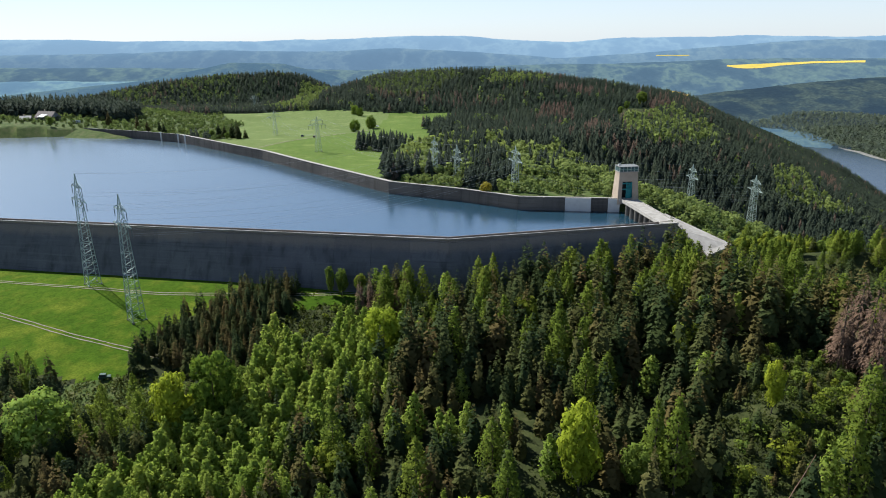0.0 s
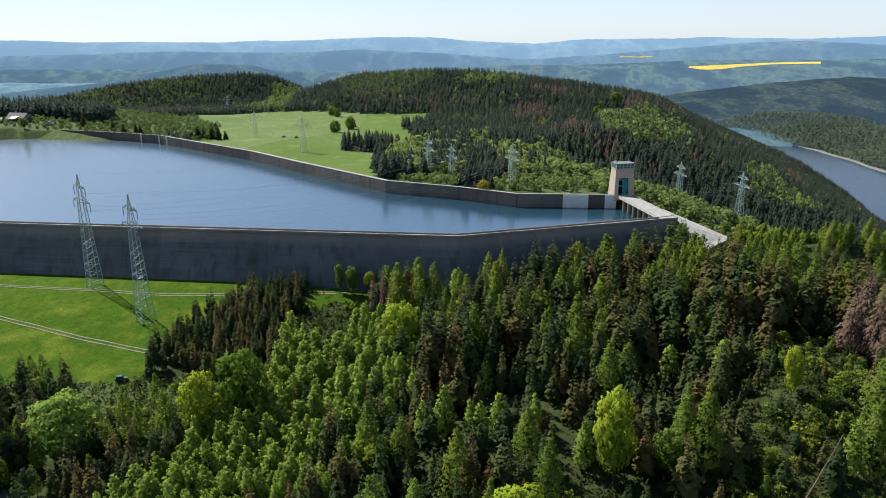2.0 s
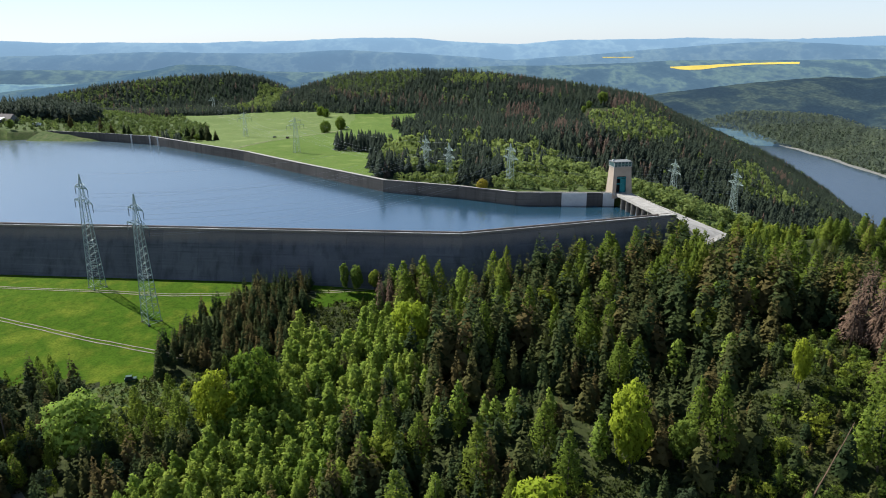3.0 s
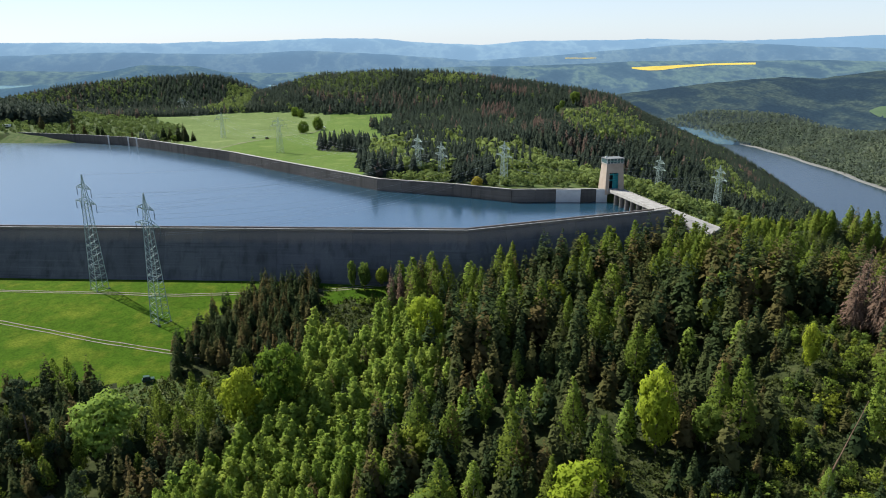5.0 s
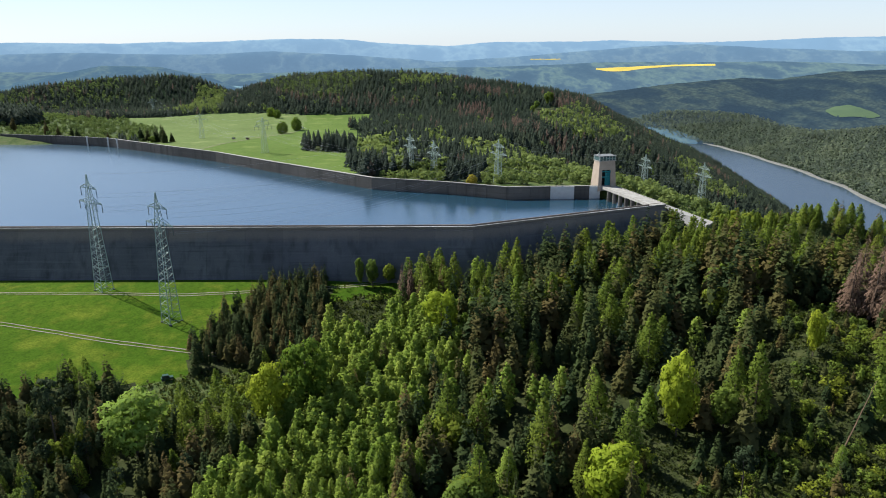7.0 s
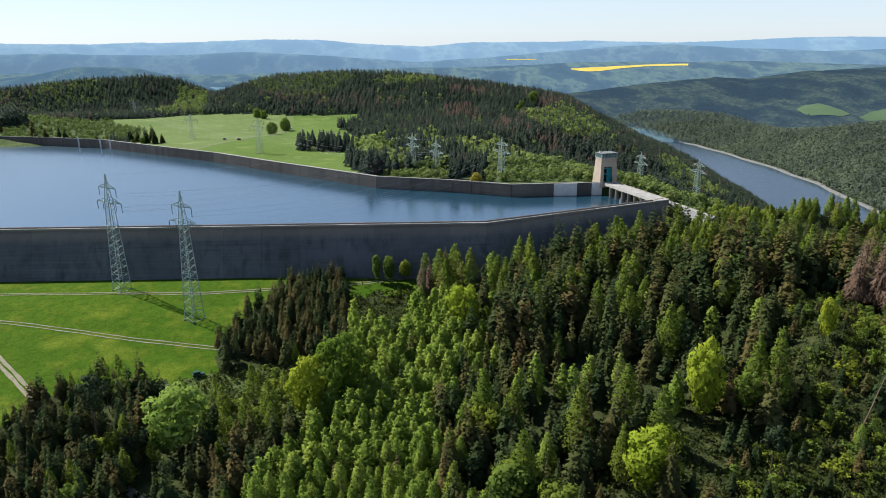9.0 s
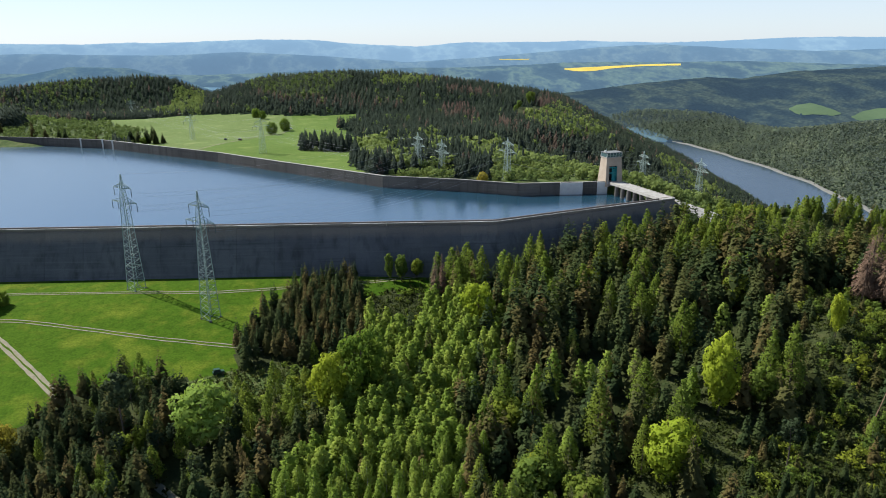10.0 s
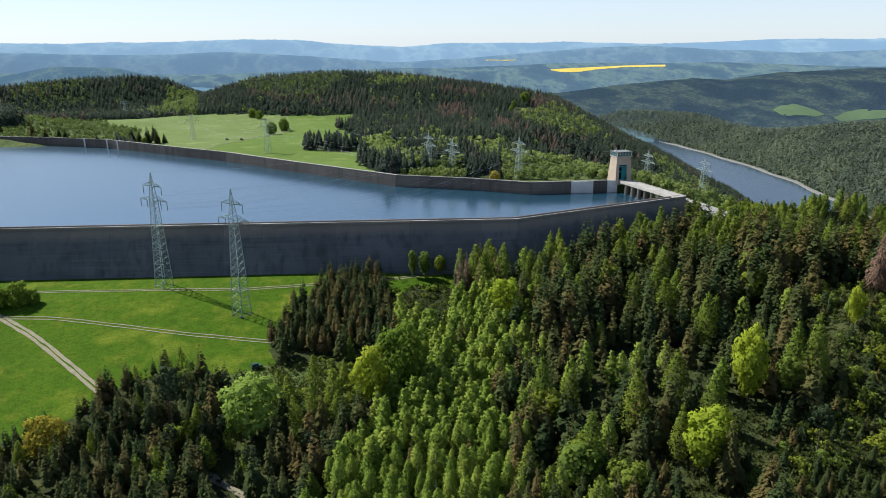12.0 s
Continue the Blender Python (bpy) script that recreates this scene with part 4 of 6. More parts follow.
def crown_leafy(h, base, rx, clumps, leaves, size, rng2):
    """A few clumps of leaves on a low rounded crown, for shrubs and for trees far off."""
    C = []
    for i in range(clumps):
        k = rng2.uniform(0.02, 0.99)
        r = rx * math.sqrt(max(0.03, 1 - (2 * k - 0.92) ** 2))
        a = rng2.uniform(0, 2 * math.pi)
        q = r * rng2.uniform(0.45, 1.06)
        C.append((q * math.cos(a), q * math.sin(a), base + (h - base) * k, max(0.45, 0.34 * r + 0.25)))
    P, N = [], []
    for x, y, z, s in C:
        o = rng2.normal(0, 1, (leaves, 3))
        o /= np.linalg.norm(o, axis=1, keepdims=True)
        o *= rng2.uniform(0.5, 1.0, (leaves, 1)) * s
        o[:, 2] *= 0.7
        P.append(o + (x, y, z))
        N.append(o / s + np.array((x, y, (z - (h + base) / 2) * 0.5)) / (rx + 0.1) * 0.6)
    return leaves_at(np.concatenate(P), size, np.concatenate(N))


def trunk_mesh(h, r, mat, limbs=(), crook=0.0):
    V, F = [], []

    def tube(pts, radii, sides=6):
        n0 = len(V)
        for (x, y, z), q in zip(pts, radii):
            for s in range(sides):
                a = 2 * math.pi * s / sides
                V.append((x + q * math.cos(a), y + q * math.sin(a), z))
        for i in range(len(pts) - 1):
            for s in range(sides):
                a, b = n0 + i * sides + s, n0 + i * sides + (s + 1) % sides
                F.append((a, b, b + sides, a + sides))

    pts = [(crook * math.sin(k * 5) * k, crook * math.cos(k * 4) * k - crook * k, -0.8 + (h + 0.5) * k) for k in (0, 0.08, 0.3, 0.55, 0.8, 1.0)]
    tube(pts, [r * 1.5, r, r * 0.8, r * 0.58, r * 0.32, r * 0.08])
    for z, L, a, up in limbs:
        d = (math.cos(a) * L, math.sin(a) * L)
        tube([(0, 0, z), (d[0] * 0.5, d[1] * 0.5, z + up * 0.6), (d[0], d[1], z + up)], [r * 0.4, r * 0.25, r * 0.06], 5)
    return mesh_of("trunk", V, F, [mat], smooth=True)


def make_limbs(h, base, reach, n, seed):
    r = np.random.default_rng(seed)
    return [(base * 0.6 + (h * 0.75 - base * 0.6) * i / n, reach * r.uniform(0.5, 0.9) * (1 - 0.5 * i / n), r.uniform(0, 6.28), h * 0.12 * r.uniform(0.6, 1.4)) for i in range(n)]


NAMES = {
    "spruce": ("spruce_tree", "dark green spruce with drooping boughs in the forest", "tree", "spruces of the forest"),
    "larch": ("larch_tree", "soft mid-green larch with feathery branches in the forest", "tree", "larches of the forest"),
    "birch": ("birch_tree", "young bright green birch in dense thicket", "tree", "young birches"),
    "broad": ("broadleaf_tree", "fresh yellow-green broadleaf tree with a rounded crown", "tree", "broadleaf trees"),
    "dead": ("dead_spruce", "bare brown dead spruce with dry twigs", "tree", "dead spruces"),
    "pine": ("pine_tree", "pine with a bare trunk and dark tufted crown", "tree", "pines"),
    "shrub": ("shrub", "low green shrub on the forest clearing", "shrub", "shrubs of the clearing"),
}
LEAF["lime"] = mat_leaf("lime_green_leaves", [(0.0, (0.27, 0.34, 0.030)), (1.0, (0.35, 0.39, 0.035))], False, 0.48)
LEAF["gold"] = mat_leaf("golden_leaves", [(0.0, (0.27, 0.225, 0.032)), (1.0, (0.33, 0.27, 0.04))], False, 0.45)
LEAF["pine"] = mat_leaf("pine_needles", [(0.0, (0.030, 0.046, 0.022)), (1.0, (0.050, 0.066, 0.030))], False, 0.25, 0.0)
LEAF["bush"] = mat_leaf("bush_leaves", [(0.0, (0.105, 0.165, 0.022)), (1.0, (0.15, 0.21, 0.030))], False, 0.45)
LEAF["fresh"] = LEAF["bush"]
NAMES["fresh"] = ("broadleaf_tree", "fresh green broadleaf tree with billowing crown", "tree", "broadleaf trees")
NAMES["bush"] = ("shrub", "dense rounded green bush on the meadow", "shrub", "meadow bushes")
NAMES["gold"] = ("shrub", "golden-leaved shrub at the meadow edge", "shrub", "golden shrubs")
LEAF["pale"] = mat_leaf("whitebeam_leaves", [(0.0, (0.21, 0.30, 0.055)), (1.0, (0.26, 0.35, 0.07))], False, 0.45)
NAMES["pale"] = ("broadleaf_tree", "pale green whitebeam with rounded crown", "tree", "whitebeams")
NAMES["lime"] = ("broadleaf_tree", "bright lime-green beech in fresh leaf", "tree", "beeches in fresh leaf")
NOMINAL = {"gold": 8.0, "bush": 8.0, "pale": 15.0, "fresh": 15.0, "lime": 15.0, "spruce": 20.0, "larch": 18.0, "birch": 10.0, "broad": 15.0, "dead": 20.0, "pine": 15.0, "shrub": 3.0}
TEMPLATE = {}


def crown_data(kind, r, lite=False):
    if kind == "spruce":
        bare = r.choice((0.04, 0.1, 0.18, 0.34))
        return crown_spruce(20, r.uniform(3.0, 4.0), 200 if lite else 640, r, bare, r.uniform(0.35, 0.65), 2.1 if lite else 1.1, 2 if lite else 3)
    if kind == "larch":
        return crown_plume(18, 2.0, r.uniform(3.1, 3.9), 420 if lite else 1150, 0.52 if lite else 0.31, r, 0.72, 0.4, 0.30, 22)
    if kind == "birch":
        return crown_plume(10, 0.7, r.uniform(1.55, 2.0), 380 if lite else 1200, 0.32 if lite else 0.18, r, 0.55, 0.6, 0.0, 20)
    if kind in ("broad", "lime", "pale", "fresh"):
        return crown_lobes(15, 1.6, r.uniform(4.6, 5.4), 14 if lite else 30, 26 if lite else 95, 0.85 if lite else 0.40, r)
    if kind in ("gold", "bush"):
        return crown_lobes(8, -1.2, 4.6, 28, 100, 0.32, r)
    if kind == "dead":
        return crown_spruce(20, 3.0, 640, r, 0.14, r.uniform(0.3, 0.5), 0.32, 5)
    if kind == "pine":
        return crown_lobes(15, 7.2, 2.7, 18, 45, 0.30, r, 0.8)
    return crown_leafy(3, 0.2, 1.6, 18, 12, 0.22, r)


def shaded(crown, soft=0.6):
    """A crown with its normals, worked out where the shape itself gives none."""
    V, F = crown[0], crown[1]
    return V, F, crown[2] if len(crown) > 2 else crown_normals(V, F, soft)


for kind in NAMES:
    TEMPLATE[kind] = []
    for v in range(6 if kind in ("spruce", "birch") else 4):
        r = np.random.default_rng(100 + 17 * v + len(kind))
        V, F, N = shaded(crown_data(kind, r))
        mat = {"dead": DEADWOOD, "shrub": LEAF["broad"]}.get(kind) or LEAF[kind]
        crown = big_mesh("crown", V, F, mat, None, N)
        h = NOMINAL[kind]
        limbs = make_limbs(h, 2.0 if kind != "pine" else 8.0, {"broad": 4.0, "lime": 4.0, "pale": 4.0, "fresh": 4.0, "birch": 1.2, "pine": 2.2}.get(kind, 0.0), 6, v) if kind in ("broad", "lime", "pale", "fresh", "birch", "pine") else ()
        trunk = trunk_mesh(h * 0.97, {"spruce": 0.24, "larch": 0.22, "birch": 0.11, "broad": 0.32, "lime": 0.32, "pale": 0.3, "fresh": 0.3, "gold": 0.14, "bush": 0.14, "dead": 0.22, "pine": 0.2, "shrub": 0.05}[kind], BIRCHBARK if kind == "birch" else BARK, limbs, crook=0.35 if kind in ("broad", "lime", "pine") else 0.08)
        TEMPLATE[kind].append((trunk, crown))


def plant(kind, x, y, h, variant=None, wide=1.0, label="", lean=0.0, z=None):
    name, text, cat, group = NAMES[kind]
    vs = TEMPLATE[kind]
    trunk, crown = vs[int(rng.integers(len(vs))) if variant is None else variant]
    s = h / NOMINAL[kind]
    ob = empty(name, pose(x, y, height1(x, y) if z is None else z, lean + rng.normal(0, 1.2), rng.normal(0, 1.2), rng.uniform(0, 360)) @ Matrix.Diagonal((s * wide, s * wide, s, 1)))
    tagged(ob, label or text, cat, group)
    part("trunk", trunk, ob)
    part("crown", crown, ob)
    return ob


# ---- trees: places ----
taken = []


def near_kind(x, y):
    """Kind and height of the tree that grows at a place in the near forest, or None."""
    u, w = rng.random(), rng.random()
    wx = x + 4 * wobble(x, y, 9)
    if inside(STRIP, x, y) and y < 214:
        return ("shrub", 1.2 + 1.6 * w) if u < 0.6 else None
    if inside(MEADOW, x, y) or inside(STRIP, x, y):
        return None
    if (x > 8 and y < 101) or inside([(3, 105), (-1, 86), (-14, 78), (-11, 99)], x, y) or inside([(4, 96), (44, 92), (46, 112), (30, 113), (6, 108)], x, y) or inside([(28, 124), (20, 108), (6, 100), (2, 109), (18, 125)], x, y):
        return ("shrub", 1.6 + 2.6 * w) if u < 0.36 else (("spruce", 2.5 + 4.5 * w) if u < 0.82 else None)
    if inside(CLUMP, x, y):
        return "spruce", 7.5 + 3 * w + 2.5 * float(smooth(12, 0, math.hypot(x + 74, y - 206)))
    if x < -50 and y > 193:
        return None
    if inside(SLASH, x, y):
        return ("shrub", 1.6 + 2.2 * w) if u < 0.88 else ("larch", 6 + 6 * w)
    if inside(GLADE_A, x, y) or inside(GLADE_B, x, y):
        return ("shrub", 1.6 + 2.6 * w) if u < 0.5 else (("spruce", 4 + 5 * w) if u < 0.8 else (("birch", 4 + 3 * w) if u < 0.84 else None))
    if x < -60 - 0.6 * (160 - min(y, 160)) and y < 185:
        if -109 < x < -92 and 149 < y < 172:
            return "shrub", 1.5 + 2 * w
        if x < -130:
            return ("spruce", 6 + 5 * w) if u < 0.85 else ("larch", 5 + 3 * w)
        if u < 0.80:
            return "spruce", 8 + 6 * w
        if u < 0.86:
            return "pine", 9 + 3 * w
        if u < 0.96:
            return "larch", 8 + 4 * w
        return "broad", 6 + 3 * w
    edge = -12 - 0.42 * max(0, 180 - y)
    if wx < edge and y < 200:
        if wx > edge - 9 and u < 0.35:
            return "spruce", 12 + 6 * w
        return ("birch", 8 + 4 * w) if u < 0.93 else ("spruce", 7 + 5 * w)
    if x > 138 and y > 205:
        return ("larch", 8 + 3 * w) if u < 0.6 else ("spruce", 7 + 5 * w)
    if y > 245 and x > 95:
        return ("broad", 5 + 3 * w) if u < 0.6 else ("larch", 7 + 3 * w)
    tall = 1.0 - float(np.interp(x, (-20, 0, 20, 45, 75, 110), (0.10, 0.0, -0.18, -0.22, -0.12, 0.0))) * float(smooth(175, 222, y))
    if x > 90:
        tall *= 0.95
    if 74 < x < 135 and y > 205:
        tall *= 0.78
    if x > 98 and y > 185:
        tall *= 0.72
    patch = wobble(x, y, 16, 6)
    if -37 < x < 8 and y > 190:
        return ("larch", 12 + 5 * w) if u < 0.5 else ("birch", 9 + 4 * w) if u < 0.6 else ("spruce", 11 + 6 * w)
    if y > 200 and x > 8:
        if wobble(x, y, 7, 6) + 0.5 * wobble(x, y, 19, 2) > (0.05 if x < 80 else -0.35):
            return "larch", tall * (12.5 + 4.5 * w)
        return "spruce", tall * (12 + 9 * w)
    if patch > (0.0 if x > 80 and y > 195 else 0.75 if y > 165 else 0.95):
        return ("larch", tall * (17 + 5 * w)) if u < 0.7 else ("birch", tall * (12 + 4 * w))
    if u < (0.5 if x > 80 and y > 195 else 0.84 if y > 165 else 0.86):
        return "spruce", tall * ((14 + 11 * w) if y > 165 else (9 + 9 * w))
    if u < 0.92:
        return "larch", tall * (15 + 6 * w)
    return ("birch", tall * (10 + 4 * w)) if u < 0.98 else ("lime" if w < 0.2 else "broad", tall * (11 + 4 * w))


def in_sight(x, y):
    a0 = math.degrees(math.atan2(x - 3, y - 2))
    a1 = math.degrees(math.atan2(x + 86, y + 15))
    return (-40 < a0 < 38 or -26 < a1 < 50) and math.hypot(x + 42, y + 6) > 78


# single trees that stand out
SINGLE = [
    ("lime", -72.3, 147.8, 18.5, 0.74, "bright yellow-green maple with dense rounded crown"),
    ("fresh", -63.8, 152.6, 22.0, 0.78, "large fresh green broadleaf tree with billowing crown"),
    ("pale", -103.0, 140.5, 17.5, 1.1, "pale green whitebeam with rounded crown"),
    ("lime", -24.5, 184.0, 18.0, 0.8, "yellow-green broadleaf tree above the birches"),
    ("lime", 24.6, 126.0, 23.0, 0.56, "bright lime-green beech among spruces"),
    ("lime", 1.5, 106.6, 17.0, 1.0, "bright lime-green beech at the forest edge"),
    ("lime", 70.6, 143.3, 13.5, 0.46, "tall narrow lime-green tree beside the clearing"),
    ("larch", 44.9, 127.0, 23.0, 0.9, "tall soft green larch among dark spruces"),
    ("larch", 41.0, 130.0, 20.0, 0.9, "tall soft green larch among dark spruces"),
    ("broad", -48.7, 224.0, 11.5, 0.42, "slim young tree on the grass by the dam"),
    ("broad", -44.3, 223.4, 11.0, 0.58, "young tree with airy crown by the dam"),
    ("broad", -38.2, 225.2, 8.0, 0.85, "small round broadleaf tree beside the track"),
    ("dead", -34.7, 205.1, 17.5, 0.85, "bare brown dead spruce with dry twigs"),
    ("dead", -31.5, 207.5, 17.0, 0.8, "bare brown dead spruce with dry twigs"),
    ("dead", -28.0, 205.5, 15.5, 0.8, "bare brown dead spruce with dry twigs"),
    ("dead", 97.0, 156.5, 25.0, 1.25, "tall bare reddish-brown dead spruce"),
    ("dead", 101.5, 151.0, 23.0, 1.25, "tall bare reddish-brown dead spruce"),
    ("dead", 93.5, 160.5, 22.0, 1.2, "tall bare reddish-brown dead spruce"),
    ("dead", 104.0, 160.0, 24.0, 1.25, "tall bare reddish-brown dead spruce"),
    ("dead", 99.0, 164.5, 25.0, 1.3, "tall bare reddish-brown dead spruce"),
    ("dead", 107.5, 154.5, 24.0, 1.2, "tall bare reddish-brown dead spruce"),
    ("dead", 108.5, 166.0, 25.0, 1.3, "tall bare reddish-brown dead spruce"),
    ("dead", 96.5, 150.5, 20.0, 1.1, "tall bare reddish-brown dead spruce"),
    ("broad", 202.0, 851.0, 19.0, 1.0, "light green broadleaf tree alone on the hill clearing"),
    ("broad", 178.0, 822.0, 11.0, 0.9, "light green broadleaf tree alone on the hill clearing"),
    ("broad", 164.0, 790.0, 11.0, 0.8, "light green broadleaf tree alone on the hill clearing"),
    ("spruce", -305.0, 610.0, 14.0, 1.2, "dark spruce standing alone behind the far wall"),
    ("spruce", -294.0, 606.0, 11.0, 1.2, "dark spruce standing alone behind the far wall"),
    ("spruce", -286.0, 612.0, 12.0, 1.2, "dark spruce standing alone behind the far wall"),
    ("spruce", -279.0, 605.0, 12.0, 1.3, "dark spruce standing alone behind the far wall"),
    ("spruce", -257.0, 612.0, 9.0, 1.2, "dark spruce standing alone behind the far wall"),
    ("spruce", -326.0, 600.0, 13.0, 1.3, "dark spruce standing alone behind the far wall"),
    ("spruce", -226.0, 598.0, 14.0, 1.4, "dark spruce in a small clump beside the pasture"),
    ("spruce", -219.0, 592.0, 13.0, 1.4, "dark spruce in a small clump beside the pasture"),
    ("spruce", -213.0, 596.0, 15.0, 1.4, "dark spruce in a small clump beside the pasture"),
    ("spruce", -206.0, 590.0, 16.0, 1.5, "dark spruce in a small clump beside the pasture"),
    ("spruce", -203.0, 582.0, 14.0, 1.5, "dark spruce in a small clump beside the pasture"),
    ("spruce", -198.0, 586.0, 9.0, 1.5, "dark spruce in a small clump beside the pasture"),
    ("broad", -235.0, 604.0, 8.0, 1.0, "grey-green broadleaf bush beside the pasture"),
    ("broad", -213.0, 583.0, 7.0, 1.1, "brownish green bush beside the pasture"),
    ("broad", -347.0, 549.0, 9.0, 0.8, "dark round tree at the water's edge"),
    ("gold", -40.0, 408.0, 9.0, 0.8, "orange-brown copper tree at the edge of the pasture"),
    ("gold", 7.0, 309.0, 5.0, 1.0, "golden-orange shrub behind the far wall"),
    ("pine", 29.2, 105.3, 14.0, 1.0, "crooked pine with bare trunk on the clearing"),
    ("pine", -121.6, 143.5, 21.0, 0.9, "tall pine at the meadow edge"),
    ("bush", -181.5, 220.0, 8.6, 0.78, "dense rounded bush on the meadow"),
    ("bush", -177.5, 221.5, 5.2, 0.75, "dense rounded bush on the meadow"),
    ("bush", -187.5, 219.0, 7.8, 0.8, "dense rounded bush on the meadow"),
    ("bush", -114.2, 652.9, 12.0, 0.75, "round broadleaf tree standing alone on the pasture"),
    ("bush", -103.6, 683.7, 13.0, 0.75, "round broadleaf tree standing alone on the pasture"),
    ("bush", -140.7, 806.9, 11.0, 0.75, "light green tree at the edge of the pasture"),
    ("bush", -132.6, 791.2, 10.0, 0.75, "light green tree at the edge of the pasture"),
    ("spruce", 80.5, 232.5, 13.0, 1.7, "dark spruce close beside the gatehouse"),
    ("spruce", 81.6, 235.0, 11.5, 1.7, "dark spruce close beside the gatehouse"),
    ("spruce", 85.0, 231.3, 9.5, 1.7, "dark spruce close beside the gatehouse"),
    ("spruce", 83.0, 228.5, 13.0, 1.7, "dark spruce close beside the gatehouse"),
    ("spruce", 86.5, 228.0, 12.0, 1.7, "dark spruce close beside the gatehouse"),
    ("spruce", 90.0, 232.5, 10.5, 1.7, "dark spruce close beside the gatehouse"),
    ("spruce", 94.0, 236.5, 8.5, 1.7, "dark spruce close beside the gatehouse"),
    ("spruce", 98.5, 240.5, 7.0, 1.7, "dark spruce close beside the gatehouse"),
    ("spruce", 79.0, 229.0, 12.0, 1.5, "dark spruce close beside the gatehouse"),
    ("spruce", 88.0, 234.0, 9.0, 1.6, "dark spruce close beside the gatehouse"),
    ("spruce", 92.5, 231.0, 10.5, 1.5, "dark spruce close beside the gatehouse"),
    ("spruce", 96.5, 233.5, 9.0, 1.5, "dark spruce close beside the gatehouse"),
    ("gold", -150.5, 143.5, 9.5, 0.95, "orange-tinged round shrub at the meadow edge"),
]
taken += [(-110.0, 126.0, 3.0), (-106.0, 120.5, 3.0), (-107.0, 116.0, 3.0), (-102.0, 115.0, 3.0), (-103.3, 171.6, 6.0), (-97.0, 166.0, 7.0), (-90.0, 162.0, 5.0)]
for kind, x, y, h, wide, text in SINGLE:
    taken.append((x, y, 5.5 if kind in ("broad", "lime", "pale", "fresh", "gold") else 2.4))
    plant(kind, x, y, h, None, wide, text)

LEANING = tagged(empty("dead_tree", Matrix.Translation((57.9, 113.9, 3.7))), "bare leaning dead tree above the clearing", "tree")
v, f = [], []
LEAN_TOP = Vector((10.6, 4.8, 18.0))
for k in range(6):
    bar_data(LEAN_TOP * (k / 6), LEAN_TOP * ((k + 1) / 6) + Vector((0.05 * (-1) ** k, 0, 0)), 0.28 - 0.035 * k, v, f)
part("trunk", mesh_of("trunk", v, f, [DEADWOOD]), LEANING)
for k in (2.6, 3.4, 4.3, 5.1):
    v, f = [], []
    bar_data(LEAN_TOP * (k / 6), LEAN_TOP * (k / 6) + Vector((0.7 * math.cos(k * 5), 0.9 * math.sin(k * 5), 0.3)), 0.07, v, f)
    part("branch_stub", mesh_of("branch_stub", v, f, [BARK]), LEANING)

places = []
SP = 3.25
for gx in np.arange(-215, 235, SP):
    for gy in np.arange(70, 345, SP):
        x, y = gx + rng.uniform(-0.48, 0.48) * SP, gy + rng.uniform(-0.48, 0.48) * SP
        if not in_sight(x, y):
            continue
        keep = 1.0
        wy = np.interp(x, (-420, -6.8, 77.5, 300), (286, 228.3, 250.5, 345)) - (9.5 if x < 78 else 0)
        if y > wy or inside([(75, 276), (101, 248), (85, 232), (75, 248)], x, y):
            continue
        if not (inside(CLUMP, x, y)) and not (-60 - 0.6 * (160 - min(y, 160)) < x < -12 - 0.42 * max(0, 180 - y) and y < 200) and not any(inside(p, x, y) for p in (SLASH, GLADE_A, GLADE_B)):
            keep = 0.5 if (x > 95 and y > 185) or (x > 5 and y > 200) else 0.45 if x > -12 else 0.6
            if wobble(x, y, 8, 4) > 0.72:
                keep = 0.1
        if rng.random() > keep:
            continue
        if any((x - a) ** 2 + (y - b) ** 2 < c * c for a, b, c in taken):
            continue
        got = near_kind(x, y)
        if got:
            places.append((x, y, *got))

# young spruces that close the wood beside the meadow
fill = np.random.default_rng(58)
for gx in np.arange(-215, -112, 2.9):
    for gy in np.arange(70, 150, 2.9):
        x, y = gx + fill.uniform(-1.3, 1.3), gy + fill.uniform(-1.3, 1.3)
        h = 6 + 5 * fill.random()
        if fill.random() > 0.62 or math.hypot(x + 146.5, y - 135.5) < 9.5 or not in_sight(x, y) or inside(MEADOW, x, y) or inside(STRIP, x, y):
            continue
        if x < -60 - 0.6 * (160 - y) and not any((x - a) ** 2 + (y - b) ** 2 < c * c for a, b, c in taken):
            places.append((x, y, "spruce", h))

places.sort(key=lambda p: p[1] + 0.12 * abs(p[0] + 42))
LIMIT = {"gold": 5, "lime": 40, "spruce": 300, "larch": 220, "birch": 240, "broad": 70, "pine": 60, "shrub": 160, "dead": 20}
count = {k: 0 for k in LIMIT}
rest = {}
for x, y, kind, h in places:
    count[kind] += 1
    if count[kind] <= LIMIT[kind]:
        plant(kind, x, y, h, None, rng.uniform(0.9, 1.4) if kind == "spruce" else rng.uniform(0.85, 1.2))
    else:
        rest.setdefault("spruce" if kind in ("pine", "dead") else ("broad" if kind in ("shrub", "lime") else kind), []).append((x, y, h, kind))


